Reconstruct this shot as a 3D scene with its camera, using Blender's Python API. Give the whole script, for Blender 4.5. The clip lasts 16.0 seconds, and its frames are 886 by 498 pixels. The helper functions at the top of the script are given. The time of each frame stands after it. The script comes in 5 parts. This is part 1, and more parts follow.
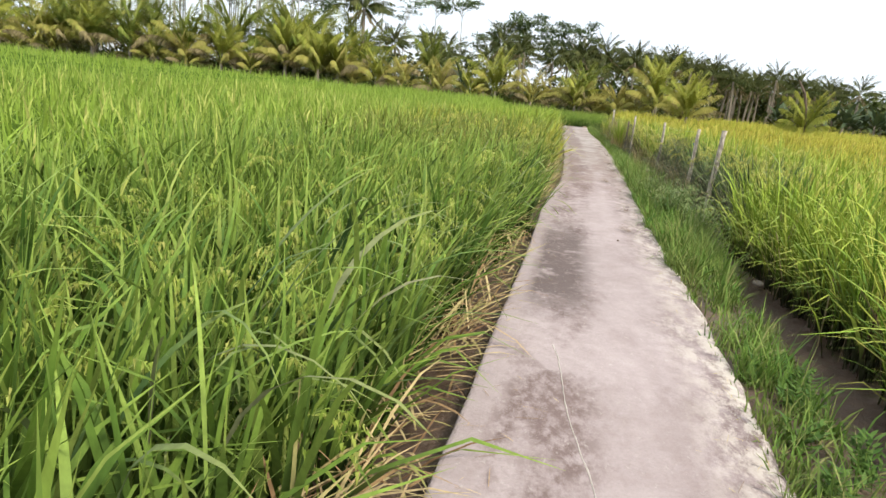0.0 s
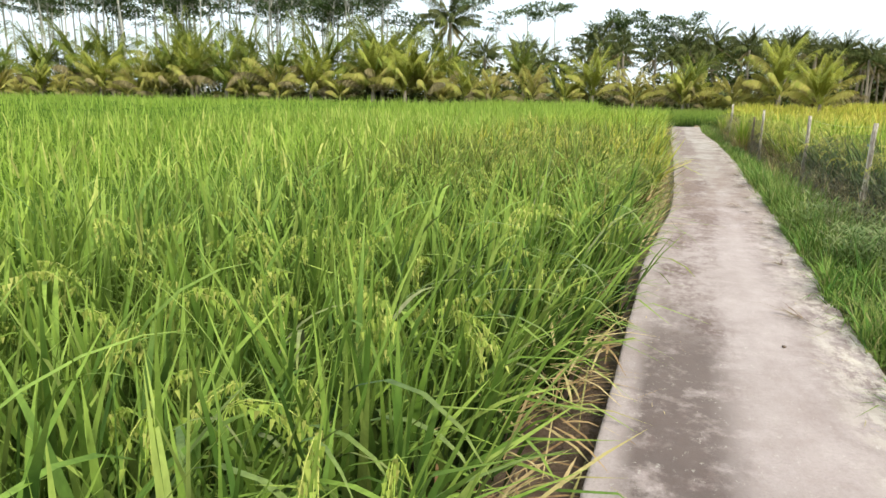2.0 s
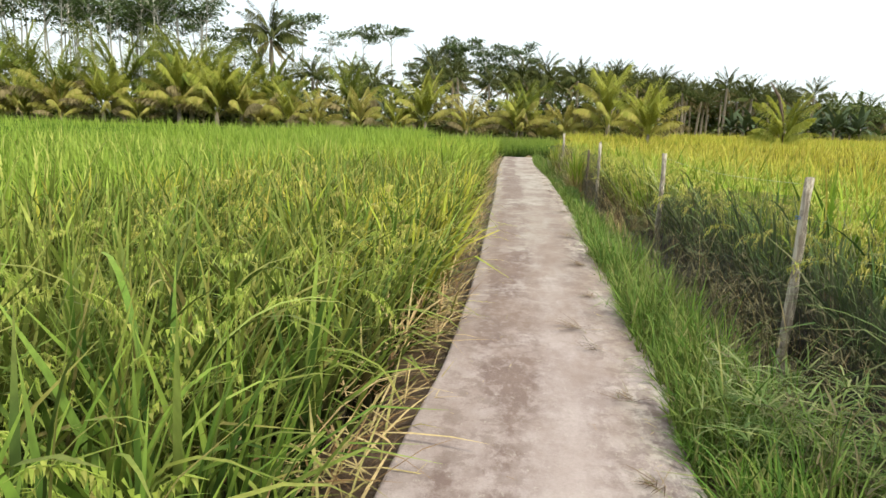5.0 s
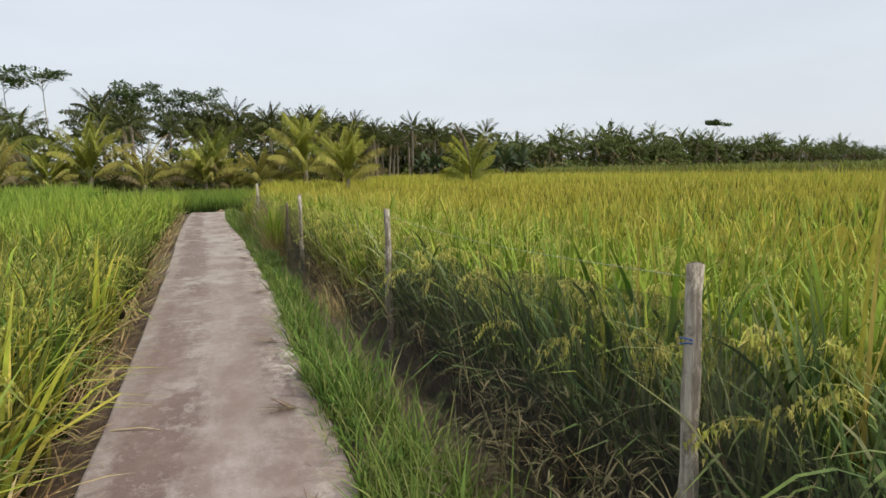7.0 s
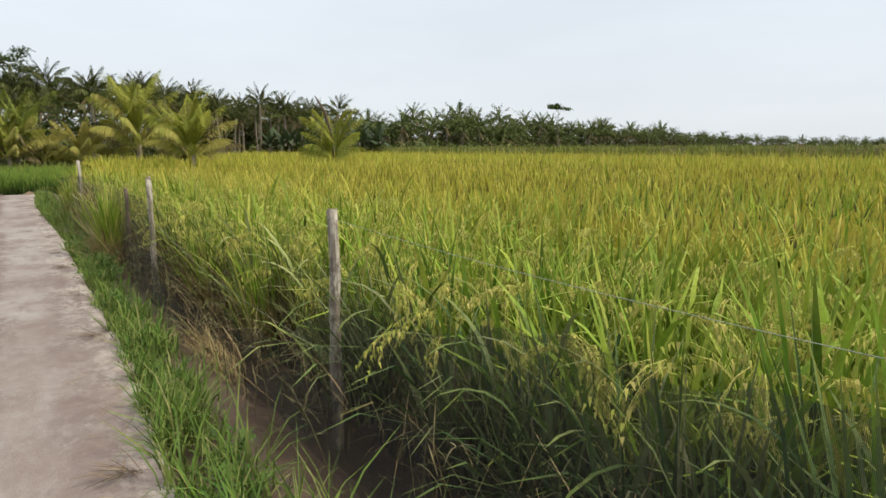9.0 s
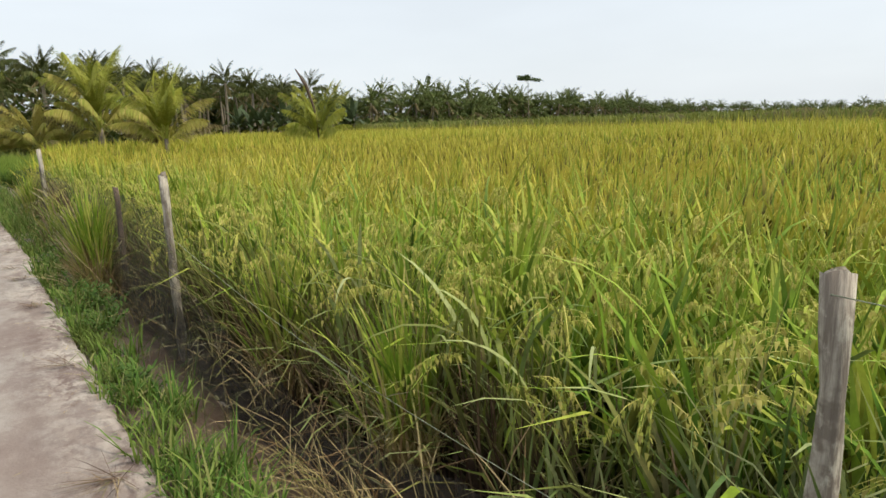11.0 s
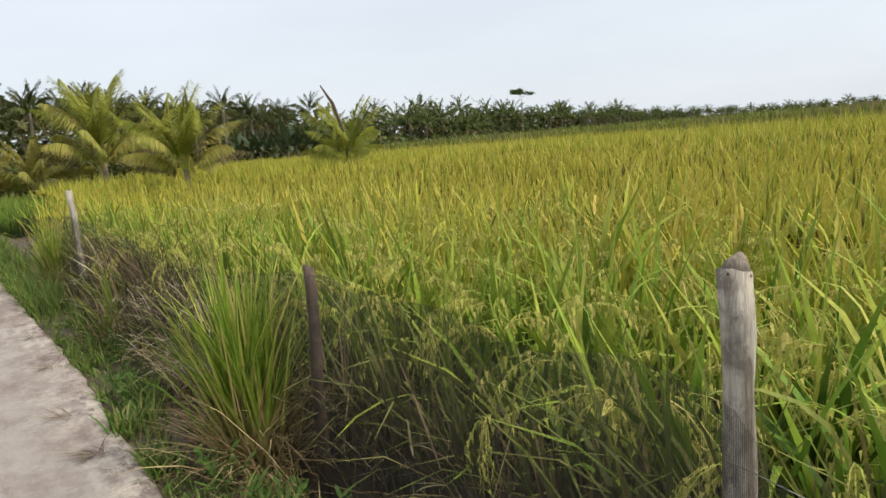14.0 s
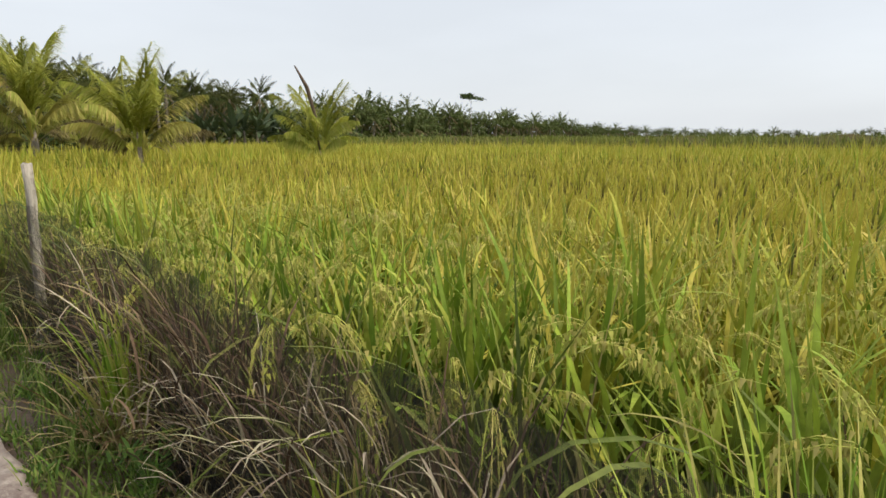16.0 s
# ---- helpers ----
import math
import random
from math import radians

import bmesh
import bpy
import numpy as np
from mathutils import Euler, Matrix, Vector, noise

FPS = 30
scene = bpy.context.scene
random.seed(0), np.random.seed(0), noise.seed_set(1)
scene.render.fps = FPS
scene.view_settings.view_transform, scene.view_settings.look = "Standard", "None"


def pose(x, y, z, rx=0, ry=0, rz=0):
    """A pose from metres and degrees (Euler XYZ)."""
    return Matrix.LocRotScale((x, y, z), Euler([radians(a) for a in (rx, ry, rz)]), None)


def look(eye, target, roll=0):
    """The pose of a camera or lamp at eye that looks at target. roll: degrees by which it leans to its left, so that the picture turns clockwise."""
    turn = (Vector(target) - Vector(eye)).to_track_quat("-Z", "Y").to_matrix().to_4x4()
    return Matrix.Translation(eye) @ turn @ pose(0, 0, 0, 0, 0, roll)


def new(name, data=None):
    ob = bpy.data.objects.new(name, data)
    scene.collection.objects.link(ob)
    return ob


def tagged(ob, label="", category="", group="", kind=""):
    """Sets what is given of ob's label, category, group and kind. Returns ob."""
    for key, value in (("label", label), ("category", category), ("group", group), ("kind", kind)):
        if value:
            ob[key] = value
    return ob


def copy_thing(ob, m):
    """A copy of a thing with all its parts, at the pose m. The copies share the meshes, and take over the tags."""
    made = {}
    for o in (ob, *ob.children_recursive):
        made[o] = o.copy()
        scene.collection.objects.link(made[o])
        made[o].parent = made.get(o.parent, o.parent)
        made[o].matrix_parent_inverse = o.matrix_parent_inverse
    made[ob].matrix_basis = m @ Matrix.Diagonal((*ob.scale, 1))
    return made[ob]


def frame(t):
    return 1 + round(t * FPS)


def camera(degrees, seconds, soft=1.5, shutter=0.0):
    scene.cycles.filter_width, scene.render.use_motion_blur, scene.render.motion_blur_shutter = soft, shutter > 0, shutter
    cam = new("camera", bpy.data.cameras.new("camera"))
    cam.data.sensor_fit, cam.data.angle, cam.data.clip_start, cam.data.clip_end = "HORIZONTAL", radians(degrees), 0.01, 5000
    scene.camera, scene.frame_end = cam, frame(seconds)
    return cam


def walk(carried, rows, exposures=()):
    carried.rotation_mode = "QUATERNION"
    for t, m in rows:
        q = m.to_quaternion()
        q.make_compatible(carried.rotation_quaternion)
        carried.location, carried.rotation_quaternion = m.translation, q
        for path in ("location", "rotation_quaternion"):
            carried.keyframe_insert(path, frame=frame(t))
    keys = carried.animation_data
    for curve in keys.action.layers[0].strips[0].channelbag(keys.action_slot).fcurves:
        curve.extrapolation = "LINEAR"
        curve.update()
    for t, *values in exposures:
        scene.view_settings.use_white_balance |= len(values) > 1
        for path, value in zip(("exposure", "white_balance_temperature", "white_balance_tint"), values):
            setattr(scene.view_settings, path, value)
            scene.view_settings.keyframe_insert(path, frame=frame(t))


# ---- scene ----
cam = camera(68.6, 16.0, soft=1.5)
PATH = [
    (0, (-0.102, -3.075, 1.310), (-0.438, -0.967, 0.779), 6.2),
    (0.5, (-0.108, -2.275, 1.324), (-0.560, -0.188, 0.792), 3.4),
    (1, (-0.120, -1.542, 1.310), (-0.688, 0.520, 0.799), 2.0),
    (1.5, (-0.099, -0.944, 1.322), (-0.718, 1.122, 0.891), 1.7),
    (2, (-0.091, -0.281, 1.327), (-0.784, 1.744, 0.817), 0.8),
    (2.5, (-0.053, 0.433, 1.272), (-0.630, 2.495, 0.766), 3.3),
    (3, (0.007, 1.129, 1.304), (-0.555, 3.176, 0.727), 1.9),
    (3.2, (0.044, 1.411, 1.258), (-0.479, 3.472, 0.694), 2.6),
    (5.3, (0.365, 4.699, 1.328), (0.24, 6.666, 0.986), 2.1),
    (5.5, (0.414, 4.952, 1.328), (0.353, 6.926, 1.014), 2.4),
    (6, (0.521, 5.551, 1.358), (0.747, 7.516, 1.068), 0.7),
    (6.5, (0.603, 6.199, 1.378), (1.124, 8.118, 1.166), -0.0),
    (7, (0.654, 6.805, 1.382), (1.322, 8.674, 1.143), -1.0),
    (7.5, (0.743, 7.536, 1.363), (1.572, 9.339, 1.117), -1.7),
    (8, (0.774, 8.127, 1.354), (1.787, 9.832, 1.093), -1.6),
    (8.2, (0.767, 8.353, 1.361), (1.836, 10.023, 1.096), -0.0),
    (10.3, (0.854, 11.044, 1.349), (1.998, 12.647, 0.999), -2.7),
    (10.5, (0.846, 11.304, 1.338), (2.026, 12.887, 1.021), -2.9),
    (11, (0.872, 11.933, 1.34), (2.021, 13.525, 0.96), -1.8),
    (11.5, (0.867, 12.642, 1.326), (2.028, 14.229, 0.962), -0.3),
    (12, (0.859, 13.277, 1.328), (1.932, 14.922, 0.953), -1.8),
    (12.5, (0.814, 13.929, 1.324), (1.834, 15.61, 0.957), -0.3),
    (13, (0.82, 14.553, 1.323), (1.899, 16.206, 1.004), 0.4),
    (13.5, (0.798, 15.206, 1.331), (1.997, 16.787, 1.08), -1.4),
    (14, (0.788, 15.825, 1.331), (1.967, 17.407, 1.004), -4.7),
    (14.5, (0.801, 16.478, 1.293), (1.954, 18.069, 0.916), -4.7),
    (15, (0.824, 17.183, 1.286), (2.038, 18.743, 0.987), -1.5),
    (15.5, (0.851, 17.815, 1.28), (2.17, 19.298, 1.037), -1.3),
    (16, (0.889, 18.537, 1.29), (2.225, 19.988, 0.958), 0.0),
]
walk(cam, [(t, look(eye, target, roll)) for t, eye, target, roll in PATH], exposures=[(0.0, 0.22, 6450, 10), (1.5, 0.31, 6450, 5), (2.2, 0.3, 6450, 2), (3.0, 0.37, 6550, -3), (5.5, 0.03, 6800, 6), (6.5, -0.36, 6600, 9), (7.0, -0.42, 6600, 10), (8.0, -0.40, 6600, 10), (10.5, -0.14, 6800, 8), (11.0, -0.22, 6700, 8), (11.5, -0.01, 6750, 10), (12.0, -0.08, 6800, 10), (12.5, -0.09, 6800, 9), (13.5, -0.2, 6600, 9), (14.0, -0.28, 6600, 10), (14.5, -0.14, 6800, 10), (15.0, -0.1, 6700, 10), (15.5, -0.26, 6750, 10), (16.0, -0.3, 6750, 10)])

# ---------------------------------------------------------------- sky and sun
SUN_AZ, SUN_EL = radians(140), radians(52)          # azimuth from +y towards +x
world = bpy.data.worlds.new("overcast_sky")
scene.world = world
world.use_nodes = True
wn, wl = world.node_tree.nodes, world.node_tree.links
sky = wn.new("ShaderNodeTexSky")
sky.sky_type, sky.sun_disc = "NISHITA", False
sky.sun_elevation, sky.sun_rotation = SUN_EL, SUN_AZ
sky.dust_density = 3.0
coord = wn.new("ShaderNodeTexCoord")
sep = wn.new("ShaderNodeSeparateXYZ")
wl.new(coord.outputs["Generated"], sep.inputs[0])
rise = wn.new("ShaderNodeValToRGB")                 # cloud brightness: pale at the horizon, brighter overhead
rise.color_ramp.elements[0].position, rise.color_ramp.elements[0].color = 0.0, (1.09, 1.17, 1.26, 1)
rise.color_ramp.elements[1].position, rise.color_ramp.elements[1].color = 0.95, (1.45, 1.48, 1.50, 1)
mid = rise.color_ramp.elements.new(0.3)
mid.color = (1.09, 1.19, 1.33, 1)
wl.new(sep.outputs["Z"], rise.inputs[0])
cloud = wn.new("ShaderNodeTexNoise")
cloud.inputs["Scale"].default_value, cloud.inputs["Detail"].default_value = 2.2, 5
stretch = wn.new("ShaderNodeMapping")
stretch.inputs["Scale"].default_value = (1, 1, 4)
wl.new(coord.outputs["Generated"], stretch.inputs[0])
wl.new(stretch.outputs[0], cloud.inputs["Vector"])
veil = wn.new("ShaderNodeMapRange")
veil.inputs[1].default_value, veil.inputs[2].default_value = 0.3, 0.7
veil.inputs[3].default_value, veil.inputs[4].default_value = 0.96, 1.06
wl.new(cloud.outputs[0], veil.inputs[0])
cm = wn.new("ShaderNodeVectorMath")
cm.operation = "SCALE"
wl.new(rise.outputs[0], cm.inputs[0])
wl.new(veil.outputs[0], cm.inputs["Scale"])
sk = wn.new("ShaderNodeVectorMath")
sk.operation = "SCALE"
sk.inputs["Scale"].default_value = 0.12
wl.new(sky.outputs[0], sk.inputs[0])
mixed = wn.new("ShaderNodeMix")
mixed.data_type = "RGBA"
mixed.inputs[0].default_value = 0.82
wl.new(sk.outputs[0], mixed.inputs["A"])
wl.new(cm.outputs[0], mixed.inputs["B"])
wl.new(mixed.outputs["Result"], wn["Background"].inputs[0])
wn["Background"].inputs[1].default_value = 1.0

sun = bpy.data.lights.new("sun", "SUN")
sun.energy, sun.angle, sun.color = 4.0, radians(12), (1.0, 0.925, 0.77)
sun_ob = new("sun", sun)
to_sun = Vector((math.sin(SUN_AZ) * math.cos(SUN_EL), math.cos(SUN_AZ) * math.cos(SUN_EL), math.sin(SUN_EL)))
sun_ob.matrix_world = look(to_sun * 50, (0, 0, 0))

# ---------------------------------------------------------------- materials
def nodes_of(name):
    m = bpy.data.materials.new(name)
    m.use_nodes = True
    return m, m.node_tree.nodes, m.node_tree.links, m.node_tree.nodes["Principled BSDF"]


def ramp(n, stops):
    r = n.new("ShaderNodeValToRGB")
    e = r.color_ramp.elements
    while len(e) < len(stops):
        e.new(0.5)
    for el, (pos, col) in zip(e, stops):
        el.position, el.color = pos, (*col, 1)
    return r


def mix(n, l, fac, a, b, blend="MIX"):
    m = n.new("ShaderNodeMix")
    m.data_type, m.blend_type = "RGBA", blend
    for sock, val in ((m.inputs[0], fac), (m.inputs["A"], a), (m.inputs["B"], b)):
        if isinstance(val, (int, float)):
            sock.default_value = val
        elif isinstance(val, tuple):
            sock.default_value = (*val, 1)
        else:
            l.new(val, sock)
    return m.outputs["Result"]


def noise_tex(n, l, scale, detail=4, rough=0.6, stretch=None, source="Object"):
    c = n.new("ShaderNodeTexCoord")
    t = n.new("ShaderNodeTexNoise")
    t.inputs["Scale"].default_value, t.inputs["Detail"].default_value, t.inputs["Roughness"].default_value = scale, detail, rough
    out = c.outputs[source]
    if stretch:
        mp = n.new("ShaderNodeMapping")
        mp.inputs["Scale"].default_value = stretch
        l.new(out, mp.inputs[0])
        out = mp.outputs[0]
    l.new(out, t.inputs["Vector"])
    return t.outputs[0]


def remap(n, l, src, a, b, c=0.0, d=1.0):
    r = n.new("ShaderNodeMapRange")
    for i, v in enumerate((a, b, c, d)):
        r.inputs[i + 1].default_value = v
    l.new(src, r.inputs[0])
    return r.outputs[0]


def leaf_material(name, shades, base=None, base_at=(0.0, 0.45), tip=None, patch=None, patch_scale=0.6, rough=0.6, glow=0.24):
    """A leaf: shades vary from blade to blade, with its own foot and tip colour; light passes through."""
    m, n, l, p = nodes_of(name)
    geo = n.new("ShaderNodeNewGeometry")
    k = len(shades)
    r = ramp(n, [(i / (k - 1), c) for i, c in enumerate(shades)])
    l.new(geo.outputs["Random Per Island"], r.inputs[0])
    col = r.outputs[0]
    if patch:
        f = remap(n, l, noise_tex(n, l, patch_scale, 3), 0.42, 0.62, 0.0, 0.75)
        col = mix(n, l, f, col, patch)
    uv = n.new("ShaderNodeUVMap")
    sx = n.new("ShaderNodeSeparateXYZ")
    l.new(uv.outputs[0], sx.inputs[0])
    # foot colour; the dark rice feet carry the crop's inner shade
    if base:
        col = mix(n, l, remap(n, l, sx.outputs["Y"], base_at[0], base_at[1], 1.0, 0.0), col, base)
    if tip:
        col = mix(n, l, remap(n, l, sx.outputs["Y"], 0.75, 1.0, 0.0, 0.7), col, tip)
    fine = remap(n, l, noise_tex(n, l, 45, 3, stretch=(1, 1, 0.25)), 0.3, 0.7, 0.78, 1.2)
    vm = n.new("ShaderNodeVectorMath")
    vm.operation = "SCALE"
    l.new(col, vm.inputs[0])
    l.new(fine, vm.inputs["Scale"])
    col = vm.outputs[0]
    l.new(col, p.inputs["Base Color"])
    p.inputs["Roughness"].default_value = rough
    p.inputs["Specular IOR Level"].default_value = 0.16
    tr = n.new("ShaderNodeBsdfTranslucent")
    l.new(col, tr.inputs[0])
    sh = n.new("ShaderNodeMixShader")
    sh.inputs[0].default_value = glow
    l.new(p.outputs[0], sh.inputs[1])
    l.new(tr.outputs[0], sh.inputs[2])
    l.new(sh.outputs[0], n["Material Output"].inputs[0])
    return m


def bumpy(n, l, p, height, strength, distance):
    b = n.new("ShaderNodeBump")
    b.inputs["Strength"].default_value, b.inputs["Distance"].default_value = strength, distance
    l.new(height, b.inputs["Height"])
    l.new(b.outputs[0], p.inputs["Normal"])


# dark rice feet: dull sheath colour, deepened to stand for shade between plants
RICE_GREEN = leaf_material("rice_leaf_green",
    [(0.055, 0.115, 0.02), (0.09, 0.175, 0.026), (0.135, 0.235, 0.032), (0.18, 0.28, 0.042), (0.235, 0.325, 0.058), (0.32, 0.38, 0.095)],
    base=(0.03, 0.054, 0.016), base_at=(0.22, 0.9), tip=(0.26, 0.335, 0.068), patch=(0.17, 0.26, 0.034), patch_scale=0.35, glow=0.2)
RICE_OPEN = leaf_material("rice_leaf_open_field",
    [(0.10, 0.18, 0.024), (0.14, 0.24, 0.03), (0.18, 0.285, 0.036), (0.22, 0.325, 0.046), (0.27, 0.36, 0.06), (0.34, 0.40, 0.09)],
    base=(0.06, 0.09, 0.02), base_at=(0.08, 0.6), tip=(0.28, 0.36, 0.07), patch=(0.23, 0.325, 0.042), patch_scale=0.3, glow=0.22)
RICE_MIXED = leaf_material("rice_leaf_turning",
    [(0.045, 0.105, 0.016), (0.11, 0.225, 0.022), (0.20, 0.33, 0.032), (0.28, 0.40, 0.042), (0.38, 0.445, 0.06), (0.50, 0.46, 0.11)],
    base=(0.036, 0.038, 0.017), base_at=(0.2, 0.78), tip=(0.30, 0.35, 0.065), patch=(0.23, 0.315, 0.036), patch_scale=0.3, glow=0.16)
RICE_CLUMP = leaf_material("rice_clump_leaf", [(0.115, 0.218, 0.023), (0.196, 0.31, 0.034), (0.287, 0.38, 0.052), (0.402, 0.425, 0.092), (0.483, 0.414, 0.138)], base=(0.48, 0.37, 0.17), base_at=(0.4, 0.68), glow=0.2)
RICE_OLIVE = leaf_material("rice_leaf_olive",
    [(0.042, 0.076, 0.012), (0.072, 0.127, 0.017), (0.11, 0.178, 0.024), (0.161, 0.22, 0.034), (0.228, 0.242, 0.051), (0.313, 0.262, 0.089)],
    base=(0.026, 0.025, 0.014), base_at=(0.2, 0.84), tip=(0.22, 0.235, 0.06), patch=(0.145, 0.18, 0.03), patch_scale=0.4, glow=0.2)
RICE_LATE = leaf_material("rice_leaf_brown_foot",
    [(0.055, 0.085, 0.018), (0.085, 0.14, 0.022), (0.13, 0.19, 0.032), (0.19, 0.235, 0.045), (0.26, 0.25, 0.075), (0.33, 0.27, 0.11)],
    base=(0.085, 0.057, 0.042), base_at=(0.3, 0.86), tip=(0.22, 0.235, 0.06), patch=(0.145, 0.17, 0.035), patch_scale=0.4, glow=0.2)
RICE_YELLOW = leaf_material("rice_leaf_ripening",
    [(0.085, 0.18, 0.018), (0.22, 0.335, 0.03), (0.33, 0.385, 0.04), (0.41, 0.405, 0.052), (0.50, 0.44, 0.075), (0.58, 0.46, 0.12)],
    base=(0.08, 0.075, 0.024), base_at=(0.1, 0.64), tip=(0.44, 0.40, 0.085), patch=(0.38, 0.36, 0.05), patch_scale=0.3, glow=0.18)
RICE_GOLD = leaf_material("rice_leaf_golden",
    [(0.095, 0.175, 0.018), (0.23, 0.32, 0.032), (0.345, 0.375, 0.042), (0.425, 0.40, 0.055), (0.515, 0.435, 0.08), (0.59, 0.46, 0.125)],
    base=(0.085, 0.075, 0.025), base_at=(0.1, 0.62), tip=(0.455, 0.40, 0.085), patch=(0.40, 0.37, 0.05), patch_scale=0.3, glow=0.18)
RICE_DEAD = leaf_material("dead_rice_stalk",
    [(0.058, 0.036, 0.026), (0.104, 0.065, 0.044), (0.169, 0.111, 0.072), (0.286, 0.208, 0.124), (0.091, 0.117, 0.034)], rough=0.75, glow=0.08)
RICE_PALE = leaf_material("rice_leaf_pale", [(0.17, 0.24, 0.07), (0.25, 0.32, 0.11), (0.36, 0.39, 0.18), (0.30, 0.36, 0.10)], glow=0.2)
# grey-green edge leaf, made darker to include the shade behind the net
RICE_EDGE_SHADED = leaf_material("rice_leaf_edge_shaded",
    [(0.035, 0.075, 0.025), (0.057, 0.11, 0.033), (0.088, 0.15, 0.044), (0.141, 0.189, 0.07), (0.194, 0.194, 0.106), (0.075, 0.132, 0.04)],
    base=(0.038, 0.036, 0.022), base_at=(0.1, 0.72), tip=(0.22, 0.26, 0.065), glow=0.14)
PANICLE_GREEN = leaf_material("green_rice_grain", [(0.22, 0.31, 0.05), (0.32, 0.39, 0.075), (0.44, 0.44, 0.13)], glow=0.25)
PANICLE = leaf_material("rice_grain", [(0.32, 0.375, 0.07), (0.44, 0.435, 0.10), (0.57, 0.485, 0.17)], rough=0.6, glow=0.2)
STRAW = leaf_material("dead_straw", [(0.17, 0.10, 0.05), (0.33, 0.22, 0.11), (0.52, 0.41, 0.22), (0.42, 0.34, 0.16), (0.24, 0.23, 0.08)], rough=0.7, glow=0.15)
STRAW_GREY = leaf_material("weathered_straw", [(0.20, 0.155, 0.12), (0.34, 0.28, 0.21), (0.48, 0.42, 0.32), (0.36, 0.35, 0.18)], rough=0.7, glow=0.15)
GRASS = leaf_material("verge_grass", [(0.054, 0.12, 0.024), (0.09, 0.186, 0.031), (0.138, 0.246, 0.041), (0.216, 0.288, 0.066), (0.324, 0.3, 0.132)],
    base=(0.09, 0.095, 0.03), base_at=(0.0, 0.35), patch=(0.13, 0.17, 0.04), patch_scale=1.6)
WEED = leaf_material("weed_leaf", [(0.055, 0.115, 0.025), (0.085, 0.155, 0.03), (0.12, 0.195, 0.045)])
SEDGE = leaf_material("sedge_leaf", [(0.076, 0.136, 0.038), (0.119, 0.178, 0.051), (0.178, 0.23, 0.081), (0.238, 0.255, 0.119)])
PALM_FRESH = leaf_material("young_palm_leaf", [(0.22, 0.30, 0.05), (0.33, 0.39, 0.07), (0.44, 0.46, 0.10), (0.55, 0.52, 0.16)], patch=(0.43, 0.43, 0.09), patch_scale=0.5, glow=0.45)
PALM_GREEN = leaf_material("green_palm_leaf", [(0.12, 0.19, 0.035), (0.18, 0.26, 0.045), (0.25, 0.32, 0.06), (0.33, 0.33, 0.09)], patch=(0.25, 0.26, 0.06), patch_scale=0.4, glow=0.36)
BANANA_LEAF = leaf_material("banana_leaf", [(0.035, 0.062, 0.03), (0.062, 0.09, 0.045), (0.10, 0.13, 0.065)], rough=0.45, glow=0.15)
HEDGE = leaf_material("pale_shrub_leaf", [(0.10, 0.14, 0.04), (0.16, 0.20, 0.06), (0.23, 0.25, 0.08), (0.27, 0.22, 0.11)], patch=(0.14, 0.17, 0.05), patch_scale=0.12)
DRY_GRASS = leaf_material("dry_bund_grass", [(0.10, 0.145, 0.035), (0.16, 0.20, 0.05), (0.23, 0.24, 0.075), (0.31, 0.28, 0.11)], patch=(0.19, 0.22, 0.045), patch_scale=0.1)
SEED = leaf_material("wild_grass_seed", [(0.06, 0.06, 0.028), (0.11, 0.10, 0.05), (0.19, 0.16, 0.09)])
PALM_DRY = leaf_material("yellowed_palm_leaf", [(0.283, 0.342, 0.065), (0.425, 0.437, 0.106), (0.555, 0.484, 0.177), (0.33, 0.389, 0.077)], patch=(0.531, 0.425, 0.153), patch_scale=0.6, glow=0.42)
PALM_DARK = leaf_material("grown_palm_leaf", [(0.05, 0.077, 0.022), (0.081, 0.112, 0.031), (0.118, 0.143, 0.043), (0.174, 0.161, 0.068)], patch=(0.118, 0.118, 0.043), patch_scale=0.25)
PALM_FAR = leaf_material("distant_palm_leaf", [(0.06, 0.095, 0.028), (0.095, 0.142, 0.039), (0.142, 0.181, 0.056), (0.198, 0.198, 0.077)], patch=(0.146, 0.163, 0.052), patch_scale=0.1)
PALM_DEAD = leaf_material("hanging_dead_palm_leaf", [(0.15, 0.125, 0.06), (0.24, 0.20, 0.10), (0.36, 0.30, 0.17)], rough=0.8, glow=0.15)
TREE_LEAF = leaf_material("tree_leaf", [(0.051, 0.085, 0.03), (0.085, 0.128, 0.043), (0.128, 0.166, 0.064)], rough=0.5)
SHRUB = leaf_material("shrub_leaf", [(0.034, 0.06, 0.015), (0.06, 0.09, 0.022), (0.101, 0.12, 0.034), (0.135, 0.109, 0.049)], patch=(0.09, 0.105, 0.03), patch_scale=0.12)


